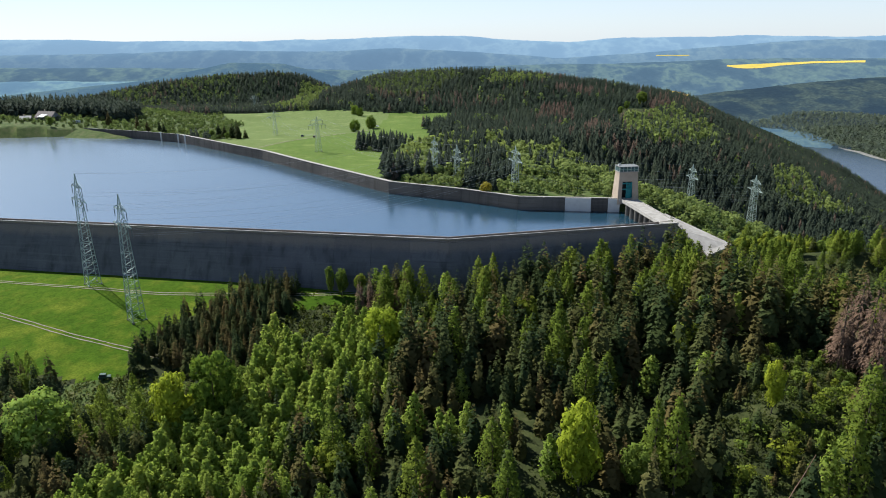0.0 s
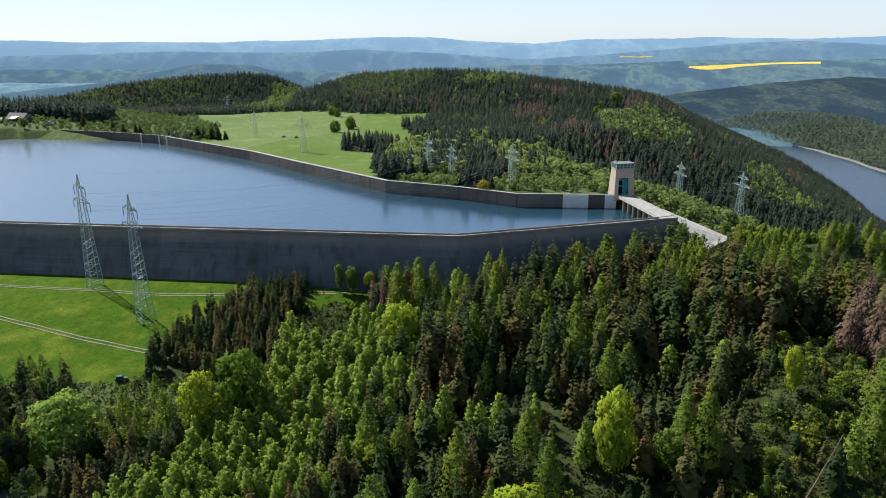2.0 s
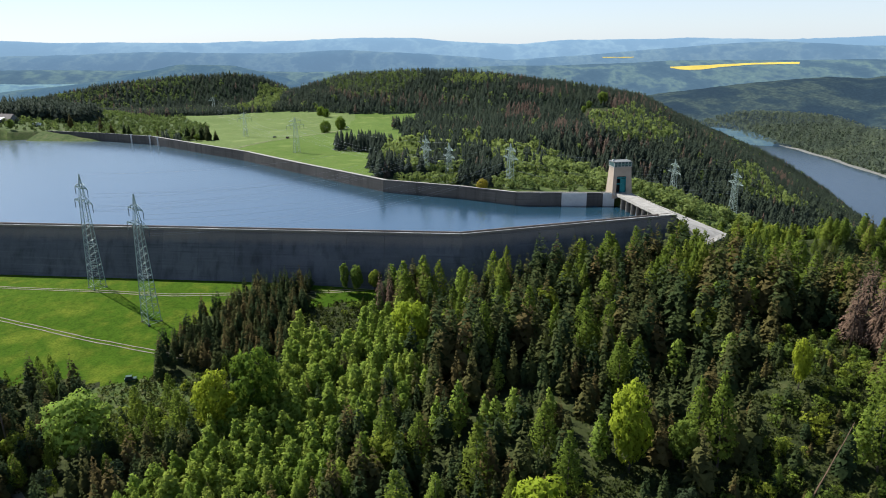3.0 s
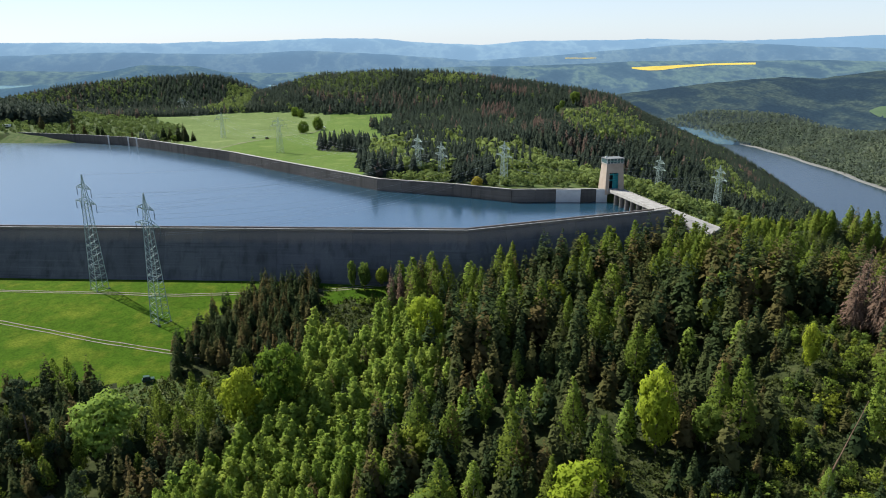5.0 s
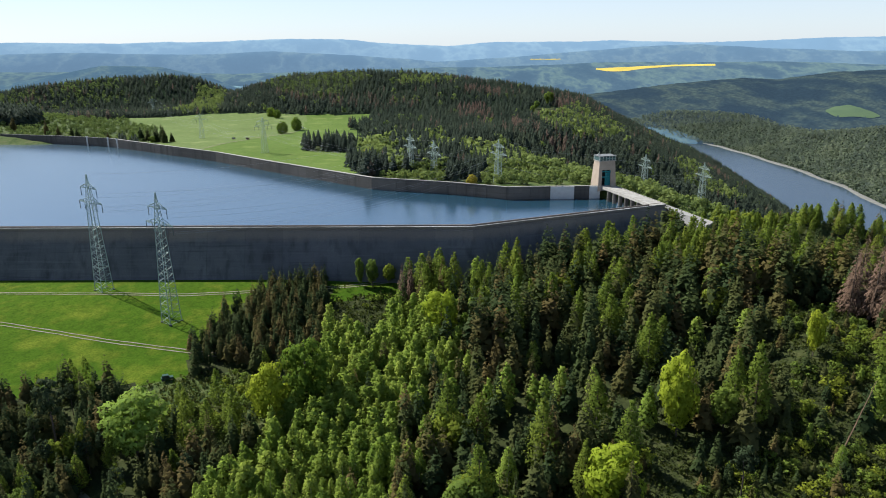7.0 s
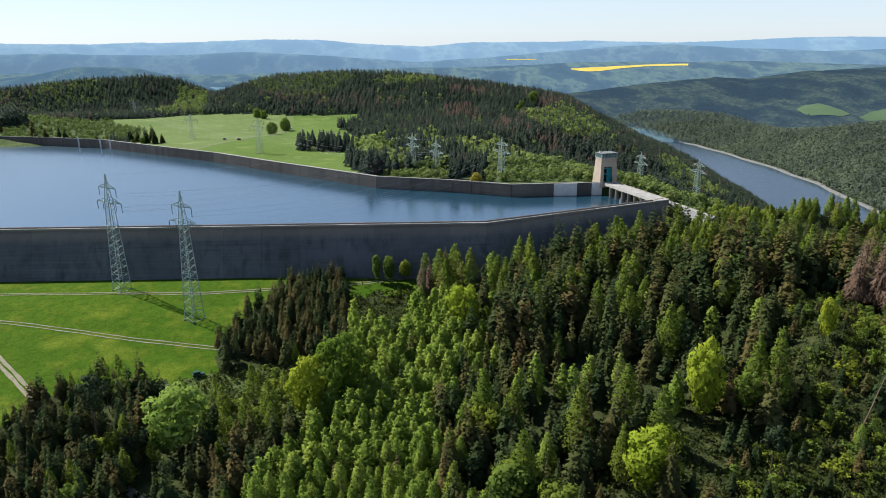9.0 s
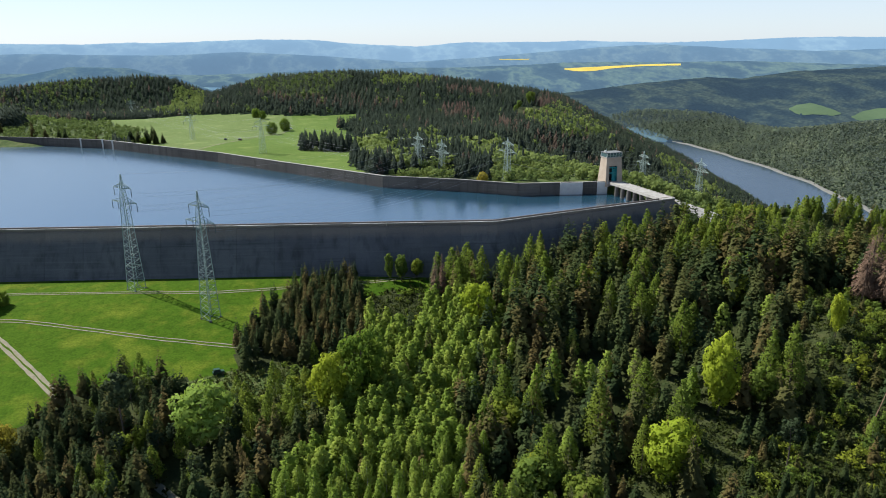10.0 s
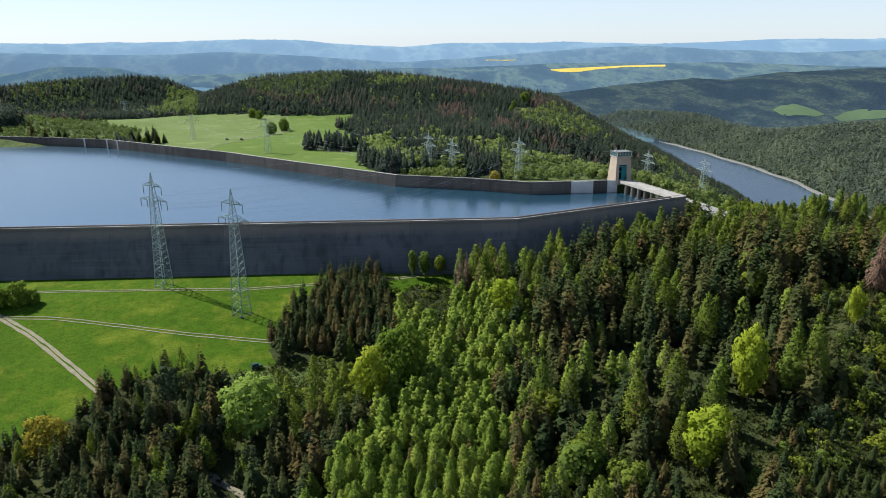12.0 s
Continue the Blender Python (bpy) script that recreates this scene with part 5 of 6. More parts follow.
def mass(name, kinds_places, templates, mat, label, nominal, sink=0.3, soft=0.6):
    """Many trees of one kind joined into one body."""
    VV, FF, TT, NN, n = [], [], [], [], 0
    templates = [shaded(t, soft) for t in templates]
    for x, y, h, tone in kinds_places:
        pick = int(rng.integers(len(templates)))
        V, F, N = templates[pick]
        s = h / nominal
        w = s * rng.uniform(0.95, 1.35)
        a = rng.uniform(0, 2 * math.pi)
        ca, sa = math.cos(a) * w, math.sin(a) * w
        z = height1(x, y) - sink
        VV.append(np.stack((x + V[:, 0] * ca - V[:, 1] * sa, y + V[:, 0] * sa + V[:, 1] * ca, z + V[:, 2] * s), 1))
        c, q = math.cos(a), math.sin(a)
        NN.append(np.stack((N[:, 0] * c - N[:, 1] * q, N[:, 0] * q + N[:, 1] * c, N[:, 2]), 1))
        FF.append(F + n)
        TT.append(np.full(len(V), tone))
        n += len(V)
    if VV:
        me = big_mesh(name, np.concatenate(VV), np.concatenate(FF), mat, np.concatenate(TT), np.concatenate(NN))
        tagged(new(name, me), label, "forest", kind="stuff")


low = []
for i in range(5200):
    x, y = rng.uniform(-190, 170), rng.uniform(84, 236)
    if in_sight(x, y) and not inside(MEADOW, x, y) and y < np.interp(x, (-420, -6.8, 77.5, 300), (286, 228.3, 250.5, 345)) - 9 and not inside([(75, 276), (101, 248), (85, 232), (75, 248)], x, y):
        low.append((x, y, rng.uniform(0.7, 2.2), rng.random()))
for i in range(1100):
    x, y = rng.uniform(-110, -73), rng.uniform(143, 174)
    if inside(SLASH, x, y) or (x < -92 and y < 170):
        low.append((x, y, rng.uniform(0.6, 1.8), 1.0))
for i in range(7000):
    x, y = rng.uniform(8, 100), rng.uniform(84, 175)
    if inside(GLADE_A, x, y) or inside(GLADE_B, x, y):
        low.append((x, y, rng.uniform(0.5, 1.9), 0.45 + 0.55 * rng.random()))
for i in range(3200):
    x, y = rng.uniform(-16, 62), rng.uniform(82, 126)
    low.append((x, y, rng.uniform(0.5, 1.8), 0.25 + 0.7 * rng.random()))
for i in range(500):
    x, y = rng.uniform(-60, -33), rng.uniform(184, 216)
    if inside(STRIP, x, y):
        low.append((x, y, rng.uniform(0.6, 2.0), 0.6 * rng.random()))
mass("undergrowth", low, [crown_leafy(2, 0.1, 1.3, 3, 4, 0.34, np.random.default_rng(i)) for i in range(4)], mat_leaf("undergrowth_leaves", [(0.0, (0.022, 0.032, 0.010)), (0.6, (0.045, 0.060, 0.016)), (1.0, (0.09, 0.105, 0.030))], True, 0.3), "low green undergrowth on the forest floor", 2.0, 0.1)

for kind, todo in rest.items():
    lite = [crown_data(kind, np.random.default_rng(40 + i), True) for i in range(5)]
    mass("forest_of_" + {"spruce": "spruces", "larch": "larches", "birch": "birches", "broad": "broadleaf_trees"}[kind], [(x, y, h, rng.random()) for x, y, h, k in todo], lite, STUFF_LEAF[kind], "dense mixed forest below the dam", NOMINAL[kind])


# ---- trees on the hills ----
def far_spruce(seed, count=18, full=0.5):
    """A distant spruce: tiers of overlapping boughs on a ragged cone."""
    r = np.random.default_rng(seed)
    h, radius, V = 16.0, r.uniform(3.4, 4.3), []
    for i in range(count):
        k = (i / (count - 1)) ** 0.85
        z = h * (0.03 + 0.9 * k)
        L = radius * (1 - k) ** 0.75 * r.uniform(0.7, 1.2) + 0.25
        a = i * 2.4 + r.uniform(-0.5, 0.5)
        d, q = np.array((math.cos(a), math.sin(a), 0)), np.array((-math.sin(a), math.cos(a), 0))
        w = full * L + 0.25
        up = np.array((0, 0, z))
        V += [up + d * L * 0.9 + q * w - np.array((0, 0, L * r.uniform(0.1, 0.7))), up + d * 0.1 + np.array((0, 0, 1.5 + 0.4 * L)), up + d * L * 0.9 - q * w - np.array((0, 0, L * r.uniform(0.1, 0.7)))]
    V = np.array(V)
    return V, np.arange(len(V)).reshape(-1, 3)


def far_broad(seed):
    r = np.random.default_rng(seed)
    return crown_leafy(10, 0.4, 3.6, 9, 4, 1.45, r)


BEHIND_WALL = [(a, b - 4) for a, b in FAR_TOP] + [(a + 5, b + 7) for a, b in reversed(FAR_TOP)]


RED_WOOD = [[(80, 820), (116, 828), (104, 724), (66, 720)], [(205, 826), (236, 835), (246, 905), (214, 880)], [(97, 615), (120, 702), (130, 690), (124, 608), (106, 547)], [(371, 736), (440, 880), (470, 900), (390, 729)], [(83, 419), (102, 476), (117, 484), (101, 440)], [(100, 905), (150, 890), (160, 940), (110, 950)]]
YOUNG_WOOD = [[(156, 730), (176, 770), (215, 830), (239, 869), (249, 800), (294, 799), (202, 629), (146, 572), (129, 603)], [(255, 580), (300, 697), (383, 801), (335, 673), (351, 622), (301, 581)], [(20, 940), (22, 959), (20, 1015), (101, 1011), (82, 960)]]
PALE_SPRUCE = [(-175, 1060), (-30, 1060), (-20, 985), (-55, 917), (-102, 897), (-140, 960)]
BELT = [(8, 560), (22, 490), (52, 470), (103, 464), (75, 330), (62, 300), (40, 290), (13, 303), (25, 363), (11, 420)]
MIXED = [(-14, 603), (27, 582), (20, 449), (2, 372), (-8, 316), (-34, 322), (-30, 400), (-20, 500)]
BRIGHT = [(-45, 500), (-20, 520), (-28, 400), (-40, 371), (-48, 380)]
DARK_TRI = [(0, 348), (22, 360), (12, 306), (-5, 310)]
GROVE = [(-88, 486), (-64, 478), (-42, 470), (-40, 500), (-62, 514), (-84, 512)]


def far_kind(x, y):
    u, w = rng.random(), rng.random()
    if inside(GROVE, x, y):
        return ("spruce", 11 + 4 * w, 0.2 * w) if u < 0.8 else ("broad", 4 + 2 * w, 0.2) if u < 0.88 else None
    if x < 66 and y < float(np.interp(x, [p[0] for p in reversed(FAR_TOP)], [p[1] for p in reversed(FAR_TOP)])) + 5:
        return None
    if -124 < x < -90 and 635 < y < 700:
        return None
    if inside(PASTURE, x, y) or inside(BASIN, x, y) or inside(BEHIND_WALL, x, y) or inside(CLEARING, x, y):
        return None
    if -470 < x < -335 and 628 < y < 690:
        return "spruce", 15 + 5 * w, 0.3 * w
    if x < -225 and 500 < y < 628:
        if y < np.interp(x, (-420, -320, -225), (590, 575, 545)):
            return ("broad", 1.8 + 2.4 * w, 0.25 * w) if u < 0.6 and x < -318 and y > 545 else None
        return ("broad", 3 + 2.5 * w, 0.7 * w) if u < 0.6 else None
    if inside([(-340, 628), (-225, 545), (-195, 560), (-200, 610), (-240, 720), (-305, 825), (-390, 800), (-345, 690)], x, y):
        return ("broad", 2.5 + 2.8 * w, 0.05 + 0.45 * w) if u < 0.78 else ("spruce", 6 + 3 * w, 0.25 * w) if u < 0.80 and y < 660 and x < -255 else None
    if inside(DARK_TRI, x, y):
        return "spruce", 8 + 4 * w, 0.3 * w
    if y < 345 and x > -60 and x < 62:
        return ("broad", 3.2 + 2.6 * w, 0.35 + 0.6 * w) if u < 0.88 and y > 296 + 0.35 * max(0, -x) else None
    if inside(BRIGHT, x, y):
        return "broad", 7 + 4 * w, 0.5 + 0.4 * w
    if 62 < x < 190 and y < 372 - 0.12 * x:
        return ("broad", 3.5 + 3.5 * w, 0.45 + 0.55 * w) if u < 0.9 else None
    if inside(BELT, x, y):
        return ("broad", 5.5 + 3.5 * w, 0.55 + 0.45 * w) if u < 0.85 else ("spruce", 10 + 3 * w, 0.3)
    if inside(MIXED, x, y):
        return ("broad", 6 + 4 * w, 0.2 + 0.7 * w) if wobble(x, y, 9, 8) > 0.05 else ("spruce", 9 + 5 * w, 0.3 * w)
    if inside([(-315, 1000), (-235, 890), (-212, 898), (-225, 1000), (-255, 1200), (-300, 1200), (-285, 1060)], x, y):
        return ("broad", 5 + 4 * w, 0.35 + 0.5 * w) if u < 0.85 else ("spruce", 7 + 4 * w, 0.5 * w)
    if x < -330 and wobble(x, y, 60, 5) > 0.1 and u < 0.4:
        return "broad", 5 + 3 * w, 0.25 * w
    if any(inside(p, x, y) for p in RED_WOOD):
        return ("spruce", 7 + 4 * w, 0.88 + 0.12 * w) if u < 0.72 else ("spruce", 8 + 4 * w, 0.3 * w)
    if any(inside(p, x, y) for p in YOUNG_WOOD) and u < 0.6:
        return "broad", 6 + 3.5 * w, 0.35 + 0.65 * w
    if inside(PALE_SPRUCE, x, y):
        return ("broad", 6.5 + 3 * w, 0.15 * w) if u < 0.4 else ("spruce", 9 + 4 * w, 0.45 + 0.1 * w)
    if x > 66 and y < 345 and x < 185 and u < 0.8:
        return "broad", 4 + 3 * w, 0.4 + 0.6 * w
    v = wobble(x, y, 70, 9) + 0.4 * wobble(x, y, 23, 2) - 0.4 * (rng.random() < 0.35)
    if v > 0.98 and u < 0.7:
        return "broad", 6 + 3 * w, 0.4 * w
    if v < -0.95 and u < 0.6:
        return "spruce", 8 + 4 * w, 0.75 + 0.2 * w
    if u < 0.012:
        return "broad", 6 + 4 * w, 0.7 * w
    if u > 0.975:
        return "spruce", 8 + 4 * w, 0.8 + 0.2 * w
    return "spruce", (7 + 5 * w) * (1.25 if y < 560 else 1.0) * (1 + 0.18 * wobble(x, y, 14, 7)), min(0.6, max(0.0, 0.16 + 0.16 * wobble(x, y, 40, 3) + 0.26 * rng.random()))


far = {"spruce": [], "broad": []}
y = 256.0
while y < 1420:
    sp = 5.0 if y < 480 else 5.6 if y < 760 else 6.4
    for gx in np.arange(-0.85 * y - 60, 0.62 * y + 60, sp):
        x, yy = gx + rng.uniform(-0.5, 0.5) * sp, y + rng.uniform(-0.5, 0.5) * sp
        if x > 60 + (yy - 296) * 0.75 + 140 or (yy > 1100 and -150 < x < 300) or yy > 1290:
            continue
        if yy < 300 and (x < (84 if yy < 276 else 77) or x > 190 or inside([(75, 276), (103, 249), (85, 232), (75, 248)], x, yy) or yy < np.interp(x, (77.5, 300), (250.5, 345)) + 2):
            continue
        got = far_kind(x, yy) if height1(x, yy) > LAKE_Z + 4 else None
        if got:
            far[got[0]].append((x, yy, got[1], got[2]))
    y += sp
# greyer and bluer than the near spruces: haze is mixed into the colour
HAZED_NEEDLES = mat_leaf("hazed_hill_needles", [(0.0, (0.034, 0.046, 0.033)), (0.4, (0.050, 0.064, 0.042)), (0.6, (0.074, 0.088, 0.050)), (0.8, (0.105, 0.086, 0.060)), (1.0, (0.135, 0.090, 0.070))], True, 0.3, 0.0)
mass("wall_side_spruces", [p for p in far["spruce"] if p[1] < 530], [far_spruce(i, 46, 0.28) for i in range(6)], HAZED_NEEDLES, "dark spruces on the slope behind the far wall", 16.0, 0.3, 0.7)
mass("hill_spruces", [p for p in far["spruce"] if p[1] >= 530], [far_spruce(i) for i in range(6)], HAZED_NEEDLES, "dense dark spruce forest on the hills", 16.0, 0.3, 0.88)
near_far = [p for p in far["broad"] if p[1] < 430 or (p[0] < -190 and p[1] < 720)]
far["broad"] = [p for p in far["broad"] if not (p[1] < 430 or (p[0] < -190 and p[1] < 720))]
HILL_LEAVES = mat_leaf("hill_leaves", [(0.0, (0.115, 0.155, 0.060)), (0.5, (0.158, 0.210, 0.068)), (1.0, (0.228, 0.275, 0.085))], True, 0.5)
mass("wall_side_bushes", near_far, [crown_lobes(10, 0.0, 3.7, 11, 10, 0.95, np.random.default_rng(70 + i)) for i in range(6)], HILL_LEAVES, "light green bushes and young trees behind the far wall", 10.0)
mass("hill_broadleaf_trees", far["broad"], [far_broad(i) for i in range(6)], HILL_LEAVES, "light green broadleaf woods on the hills", 10.0)


def bank_tree(seed):
    r = np.random.default_rng(seed)
    V, F, N = crown_leafy(12, -1.0, 5.2, 8, 2, 2.0, r)
    N = N * 0.45 + np.array((0, 0, 0.7))
    return V, F, N / np.linalg.norm(N, axis=1, keepdims=True)


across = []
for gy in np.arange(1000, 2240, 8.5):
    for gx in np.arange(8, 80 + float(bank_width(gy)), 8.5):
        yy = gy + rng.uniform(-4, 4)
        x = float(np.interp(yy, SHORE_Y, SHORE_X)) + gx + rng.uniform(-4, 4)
        # tone drops up the slope; the far end is darkened as a cloud shadow
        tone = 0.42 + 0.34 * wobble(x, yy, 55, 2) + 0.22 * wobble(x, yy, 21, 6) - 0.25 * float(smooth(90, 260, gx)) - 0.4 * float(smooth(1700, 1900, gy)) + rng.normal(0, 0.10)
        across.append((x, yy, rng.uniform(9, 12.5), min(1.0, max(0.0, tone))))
# pale bluish leaf colours with the haze over the lake mixed in
mass("bank_woods", across, [bank_tree(i) for i in range(5)], mat_leaf("hazed_bank_leaves", [(0.0, (0.120, 0.146, 0.128)), (0.5, (0.165, 0.195, 0.152)), (1.0, (0.225, 0.252, 0.170))], True, 0.65), "mixed woods along the far lake shore", 12.0)

# stony shore of the lake
SHORE_STONE = mat_plain("shore_stones", [(0.3, (0.10, 0.10, 0.085)), (0.7, (0.18, 0.17, 0.15))], 0.1, 0.95)
v, f = [], []
for i, yy in enumerate(np.arange(950, 2126, 14.0)):
    xs = float(np.interp(yy, SHORE_Y, SHORE_X)) + 3 * math.sin(yy * 0.031)
    v += [(xs - 9, yy, LAKE_Z - 1.0), (xs - 3, yy, LAKE_Z + 1.6), (xs + 3 + 2 * math.sin(yy * 0.05), yy, LAKE_Z + 2.4)]
    if i:
        k = 3 * i
        f += [(k - 3, k - 2, k + 1, k), (k - 2, k - 1, k + 2, k + 1)]
tagged(new("lake_shore", mesh_of("lake_shore", v, f, [SHORE_STONE])), "pale stony shore line of the lake", "shore", kind="structure")

# ---- houses on the far bank ----
SLATE = mat_plain("slate_roof", [(0.3, (0.10, 0.10, 0.11)), (0.7, (0.18, 0.18, 0.19))], 0.8, 0.7)
WHITE = mat_plain("white_render", [(0.3, (0.62, 0.61, 0.58)), (0.7, (0.78, 0.77, 0.74))], 0.4, 0.9)
PANE = mat_plain("window_glass", [(0.3, (0.02, 0.03, 0.035)), (0.7, (0.05, 0.06, 0.07))], 1.0, 0.1, 0, 0, 0.6)


def gable_house(name, x, y, turn, lx, ly, wall, ridge_h, label, roof_mat, wall_mat):
    h = tagged(empty(name, pose(x, y, height1(x, y) - 0.3, 0, 0, turn)), label, "house")
    v = [(-lx, -ly, 0), (lx, -ly, 0), (lx, ly, 0), (-lx, ly, 0), (-lx, -ly, wall), (lx, -ly, wall), (lx, ly, wall), (-lx, ly, wall), (-lx, 0, wall + ridge_h), (lx, 0, wall + ridge_h)]
    f = [(3, 2, 1, 0), (0, 1, 5, 4), (2, 3, 7, 6), (1, 2, 6, 9, 5), (3, 0, 4, 8, 7), (4, 5, 9, 8), (6, 7, 8, 9)]
    part("wall", mesh_of("wall", v, f, [wall_mat]), h)
    for s in (-1, 1):
        e = 0.6
        k = ridge_h / ly
        slab = [(-lx - e, s * (ly + e), wall - e * k + 0.12), (lx + e, s * (ly + e), wall - e * k + 0.12), (lx + e, 0, wall + ridge_h + 0.12), (-lx - e, 0, wall + ridge_h + 0.12)]
        slab_between("roof", slab if s < 0 else slab[::-1], 0.25, roof_mat, h)
    for i in range(3):
        u = -lx + 2 * lx * (i + 0.6) / 3.2
        for s in (-1, 1):
            vv, ff = box_data(u - 0.6, u + 0.6, s * ly - 0.05, s * ly + 0.05, 1.0, 2.3)
            part("window", mesh_of("window", vv, ff, [PANE]), h)
    vv, ff = box_data(-lx * 0.4, -lx * 0.4 + 0.8, 0.4, 1.2, wall + ridge_h * 0.5, wall + ridge_h + 1.3)
    part("chimney", mesh_of("chimney", vv, ff, [PLASTER]), h)
    return h


BROWNTILE = mat_plain("weathered_roof_tiles", [(0.3, (0.12, 0.10, 0.09)), (0.7, (0.20, 0.17, 0.15))], 0.8, 0.85)
house = gable_house("house", -376.5, 593.0, -18, 9.5, 5.0, 3.4, 4.6, "dark house with a pale sunlit porch roof above the reservoir", BROWNTILE, SLATE)
slab_between("porch_roof", [(-3.0, -8.2, 3.9), (4.2, -8.2, 3.9), (4.2, -3.4, 5.6), (-3.0, -3.4, 5.6)], 0.25, WHITE, house, "pale metal porch roof")
for u in (-2.6, 3.8):
    vv, ff = box_data(u - 0.15, u + 0.15, -7.9, -7.6, 0, 3.75)
    part("porch_post", mesh_of("porch_post", vv, ff, [SLATE]), house)
gable_house("shed", -388.0, 580.0, 20, 4.0, 3.2, 2.6, 2.2, "small shed with pale roof by the reservoir", WHITEROOF, SLATE)

van = tagged(empty("caravan", pose(-345.0, 583.0, height1(-345.0, 583.0), 0, 0, 12)), "white caravan parked on the grass by the reservoir", "caravan")
bm = bmesh.new()
bmesh.ops.create_cube(bm, size=1, matrix=Matrix.Translation((0, 0, 1.75)) @ Matrix.Diagonal((6.2, 2.3, 2.2, 1)))
bmesh.ops.bevel(bm, geom=bm.edges[:], offset=0.3, segments=2, affect="EDGES")
me = bpy.data.meshes.new("body")
bm.to_mesh(me)
bm.free()
me.materials.append(WHITE)
part("body", me, van)
for sx in (-0.5, 0.5):
    bm = bmesh.new()
    bmesh.ops.create_cone(bm, cap_ends=True, segments=14, radius1=0.35, radius2=0.35, depth=2.2, matrix=Matrix.Translation((sx, 0, 0.35)) @ Matrix.Rotation(math.pi / 2, 4, "X"))
    me = bpy.data.meshes.new("wheel")
    bm.to_mesh(me)
    bm.free()
    me.materials.append(JOINT)
    part("wheel", me, van)
vv, ff = box_data(-1.6, 1.6, -1.18, -1.13, 1.7, 2.3)
part("window", mesh_of("window", vv, ff, [PANE]), van)


# ---- a small off-road car on the meadow's edge ----
def build_car(x, y, turn, paint, text):
    c = tagged(empty("car", pose(x, y, height1(x, y), 0, 3, turn)), text, "car")

    def block(name, sx, sy, z0, z1, cx, taper, mat, bevel):
        bm = bmesh.new()
        bmesh.ops.create_cube(bm, size=1, matrix=Matrix.Translation((cx, 0, (z0 + z1) / 2)) @ Matrix.Diagonal((sx, sy, z1 - z0, 1)))
        for q in bm.verts:
            if q.co.z > (z0 + z1) / 2:
                q.co.x = cx + (q.co.x - cx) * taper
                q.co.y *= 0.5 + taper * 0.5
        bmesh.ops.bevel(bm, geom=bm.edges[:], offset=bevel, segments=2, affect="EDGES")
        me = bpy.data.meshes.new(name)
        bm.to_mesh(me)
        bm.free()
        me.materials.append(mat)
        return part(name, me, c)

    block("body", 3.3, 1.55, 0.42, 1.02, 0, 0.97, paint, 0.1)
    block("cabin", 2.0, 1.45, 1.0, 1.64, -0.45, 0.82, PANE, 0.08)
    block("roof", 1.7, 1.3, 1.62, 1.71, -0.45, 0.95, paint, 0.03)
    for wx in (-1.05, 1.05):
        for wy in (-0.7, 0.7):
            bm = bmesh.new()
            bmesh.ops.create_cone(bm, cap_ends=True, segments=16, radius1=0.37, radius2=0.37, depth=0.24, matrix=Matrix.Translation((wx, wy, 0.37)) @ Matrix.Rotation(math.pi / 2, 4, "X"))
            me = bpy.data.meshes.new("wheel")
            bm.to_mesh(me)
            bm.free()
            me.materials.append(JOINT)
            part("wheel", me, c)


build_car(-103.3, 171.6, 20, mat_plain("dark_green_paint", [(0.3, (0.012, 0.045, 0.022)), (0.7, (0.018, 0.06, 0.03))], 1.0, 0.4, 0.0, 0, 0.5), "small green off-road car parked beside the trees")
build_car(-148.5, 587.8, 70, mat_plain("dark_car_paint", [(0.3, (0.02, 0.022, 0.026)), (0.7, (0.035, 0.037, 0.042))], 1.0, 0.3, 0.1, 0, 0.5), "dark car parked on the pasture beside the farm track")
build_car(-136.0, 580.0, 60, mat_plain("red_brown_paint", [(0.3, (0.10, 0.035, 0.025)), (0.7, (0.14, 0.05, 0.035))], 1.0, 0.4, 0.1, 0, 0.4), "red-brown car parked on the farm track")
build_car(-98.0, 694.0, 10, WHITE, "white car parked beside the field trees")


# ---- rape fields on the far plateau ----
def slope_distance(az, slope):
    """How far off the distant slopes are met at an azimuth and a slope of sight."""
    r = np.arange(1500, 4800, 4.0)
    hit = np.zeros(len(r), dtype=bool)
    for r0, width, profile, rough, lo, front in RIDGES:
        z = ridge_z(np.full(len(r), az), r, r0, width, profile, rough, lo, front)[2]
        hit |= (z > 98 + slope * r) & (r > r0 - 1.7 * width * front) & (r < r0 + 0.6 * width)
    return float(r[np.argmax(hit)]) if hit.any() else 4000.0


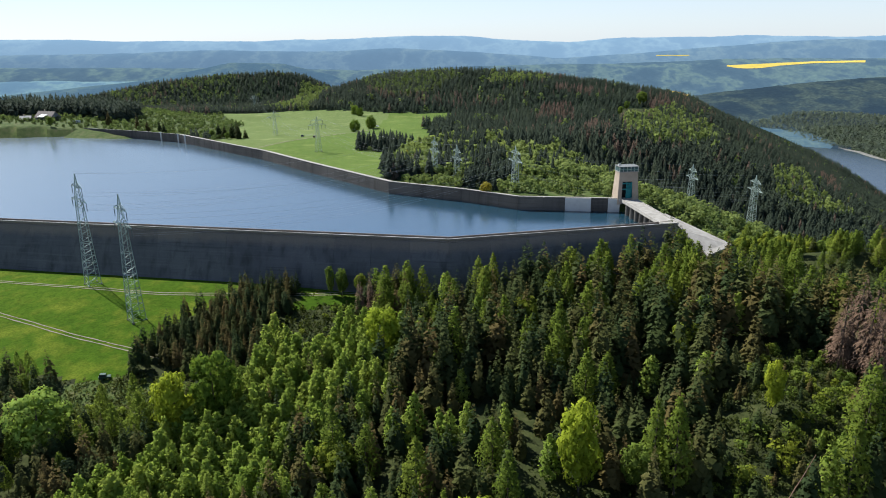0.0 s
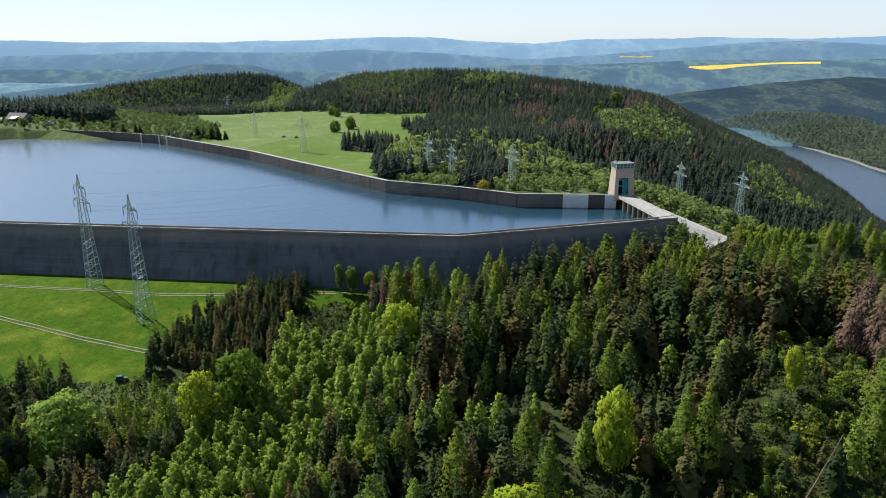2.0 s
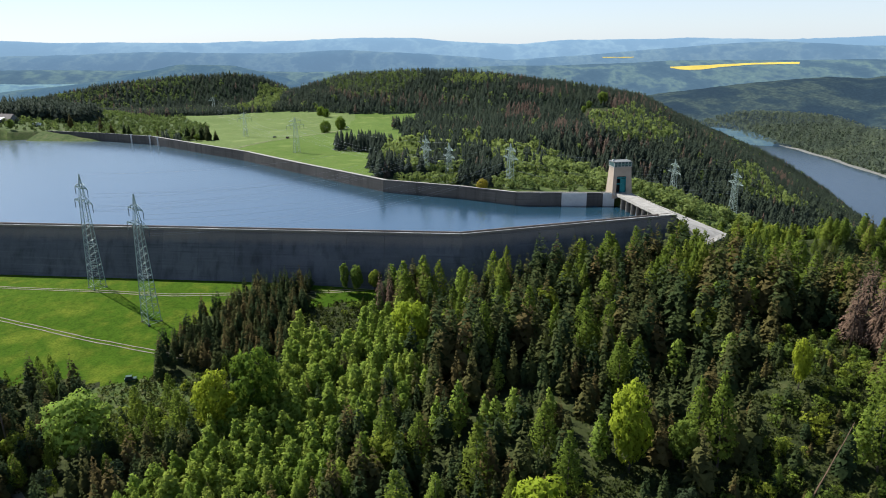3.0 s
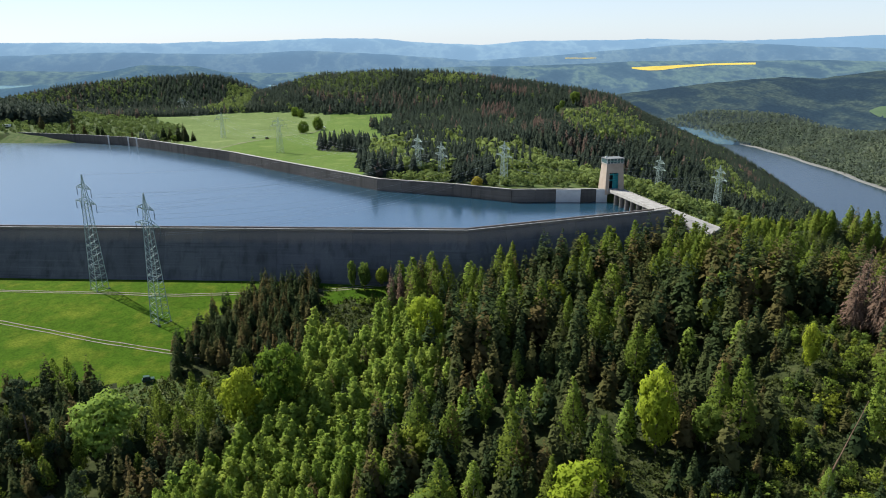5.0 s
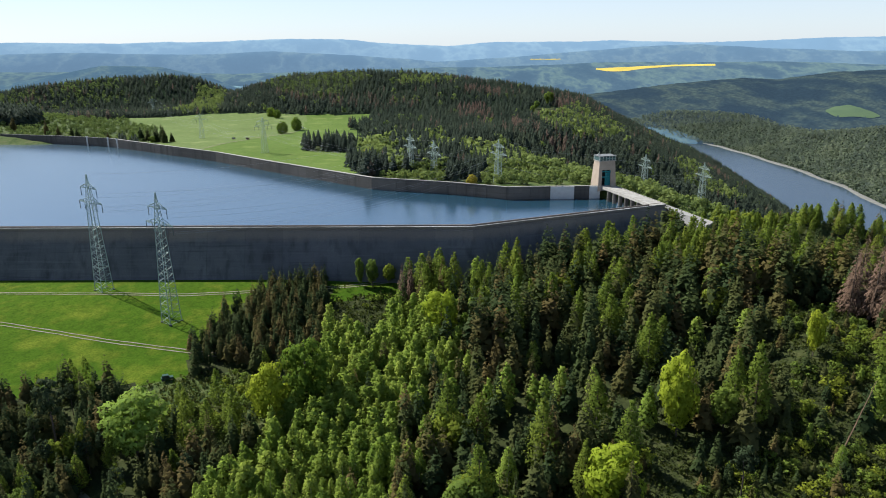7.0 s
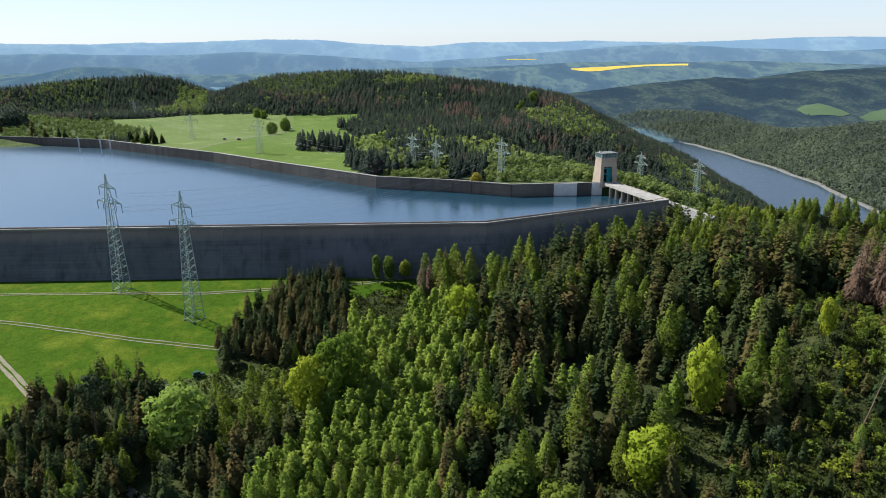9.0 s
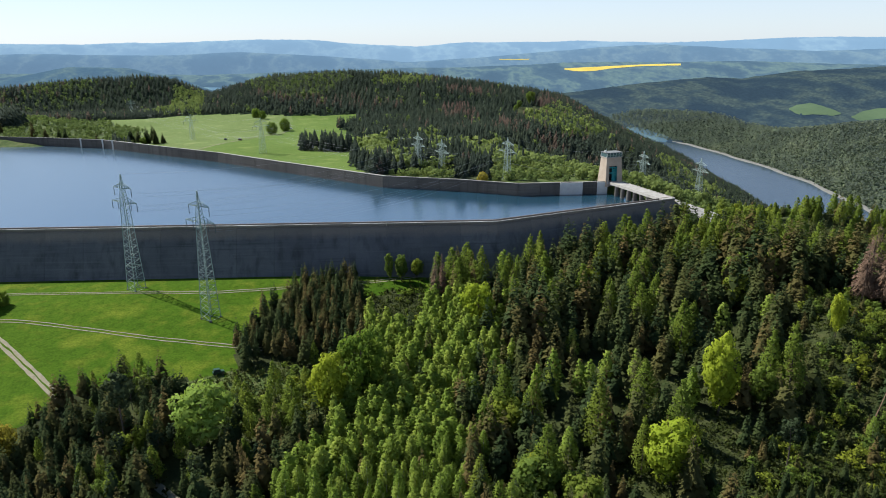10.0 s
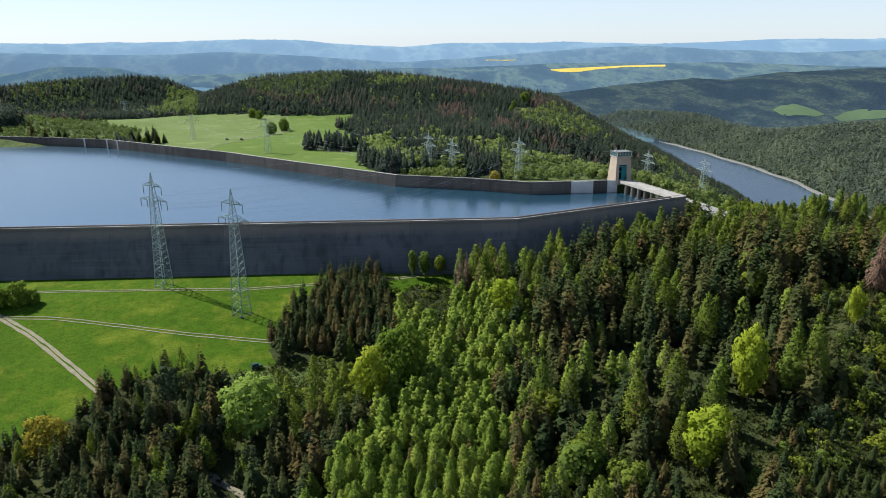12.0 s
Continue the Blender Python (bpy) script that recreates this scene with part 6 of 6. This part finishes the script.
def far_field(name, upper, lower, mat, label, ragged=1.0):
    """A field that lies on a far slope: azimuth and slope of sight of its upper and lower edges."""
    v, f = [], []
    az = np.linspace(upper[0][0], upper[-1][0], 48)
    rows = 12
    edge = []
    for side, bound in enumerate((lower, upper)):
        d = np.array([slope_distance(a, float(np.interp(a, [p[0] for p in bound], [p[1] for p in bound]))) for a in az])
        edge.append(np.convolve(np.pad(d, 3, mode="edge"), np.ones(7) / 7, "valid") + ragged * (np.sin(az * 3.0 + side) + 0.6 * np.sin(az * 7.3 + 2 * side)))
    for i, a in enumerate(az):
        for k in range(rows):
            r = edge[0][i] + (edge[1][i] - edge[0][i]) * k / (rows - 1)
            z = max(float(ridge_z(np.array([a]), np.array([r]), *p)[2][0]) for p in RIDGES if p[0] - 1.7 * p[1] * p[5] < r < p[0] + 0.6 * p[1])
            v.append((MID[0] + r * math.sin(radians(a)), MID[1] + r * math.cos(radians(a)), z + 1.2))
            if i and k:
                q = i * rows + k
                f.append((q - rows - 1, q - 1, q, q - rows))
    tagged(new(name, mesh_of(name, v, f, [mat], smooth=True)), label, "field", "far fields", "structure")


RAPE = mat_plain("rape_blossom", [(0.3, (0.47, 0.345, 0.05)), (0.7, (0.62, 0.46, 0.09))], 0.02, 1.0, 0, 0)
YELLOW = "bright yellow rape field in bloom far away"
far_field("rape_field", [(19.8, -0.0392), (21.4, -0.0376), (23.0, -0.0361), (25.5, -0.0338), (28.7, -0.0321)], [(19.8, -0.0398), (20.5, -0.0432), (21.8, -0.0432), (23.5, -0.0390), (25.5, -0.0359), (28.7, -0.0345)], RAPE, YELLOW)
far_field("rape_field", [(15.0, -0.0725), (16.3, -0.073), (17.4, -0.078)], [(15.0, -0.0745), (15.5, -0.0785), (16.5, -0.0815), (17.4, -0.0805)], RAPE, YELLOW)
far_field("rape_field", [(14.6, -0.0262), (17.0, -0.0262)], [(14.6, -0.0272), (17.0, -0.0272)], RAPE, YELLOW)
HAYFIELD = mat_plain("far_meadow", [(0.3, (0.052, 0.086, 0.042)), (0.7, (0.072, 0.110, 0.050))], 0.02, 1.0, 0, 0)
far_field("far_meadow", [(36.5, -0.0885), (36.9, -0.0835), (38.0, -0.0806), (39.3, -0.0870), (39.9, -0.0925)], [(36.5, -0.0895), (37.2, -0.0965), (38.6, -0.0950), (39.4, -0.0960), (39.9, -0.0935)], HAYFIELD, "green meadow among woods beyond the lake", 2.0)
far_field("far_meadow", [(40.6, -0.0960), (41.2, -0.0885), (42.4, -0.0840), (44.0, -0.0845)], [(40.6, -0.0970), (41.1, -0.1005), (42.4, -0.0975), (44.0, -0.0930)], HAYFIELD, "green meadow among woods beyond the lake", 2.0)
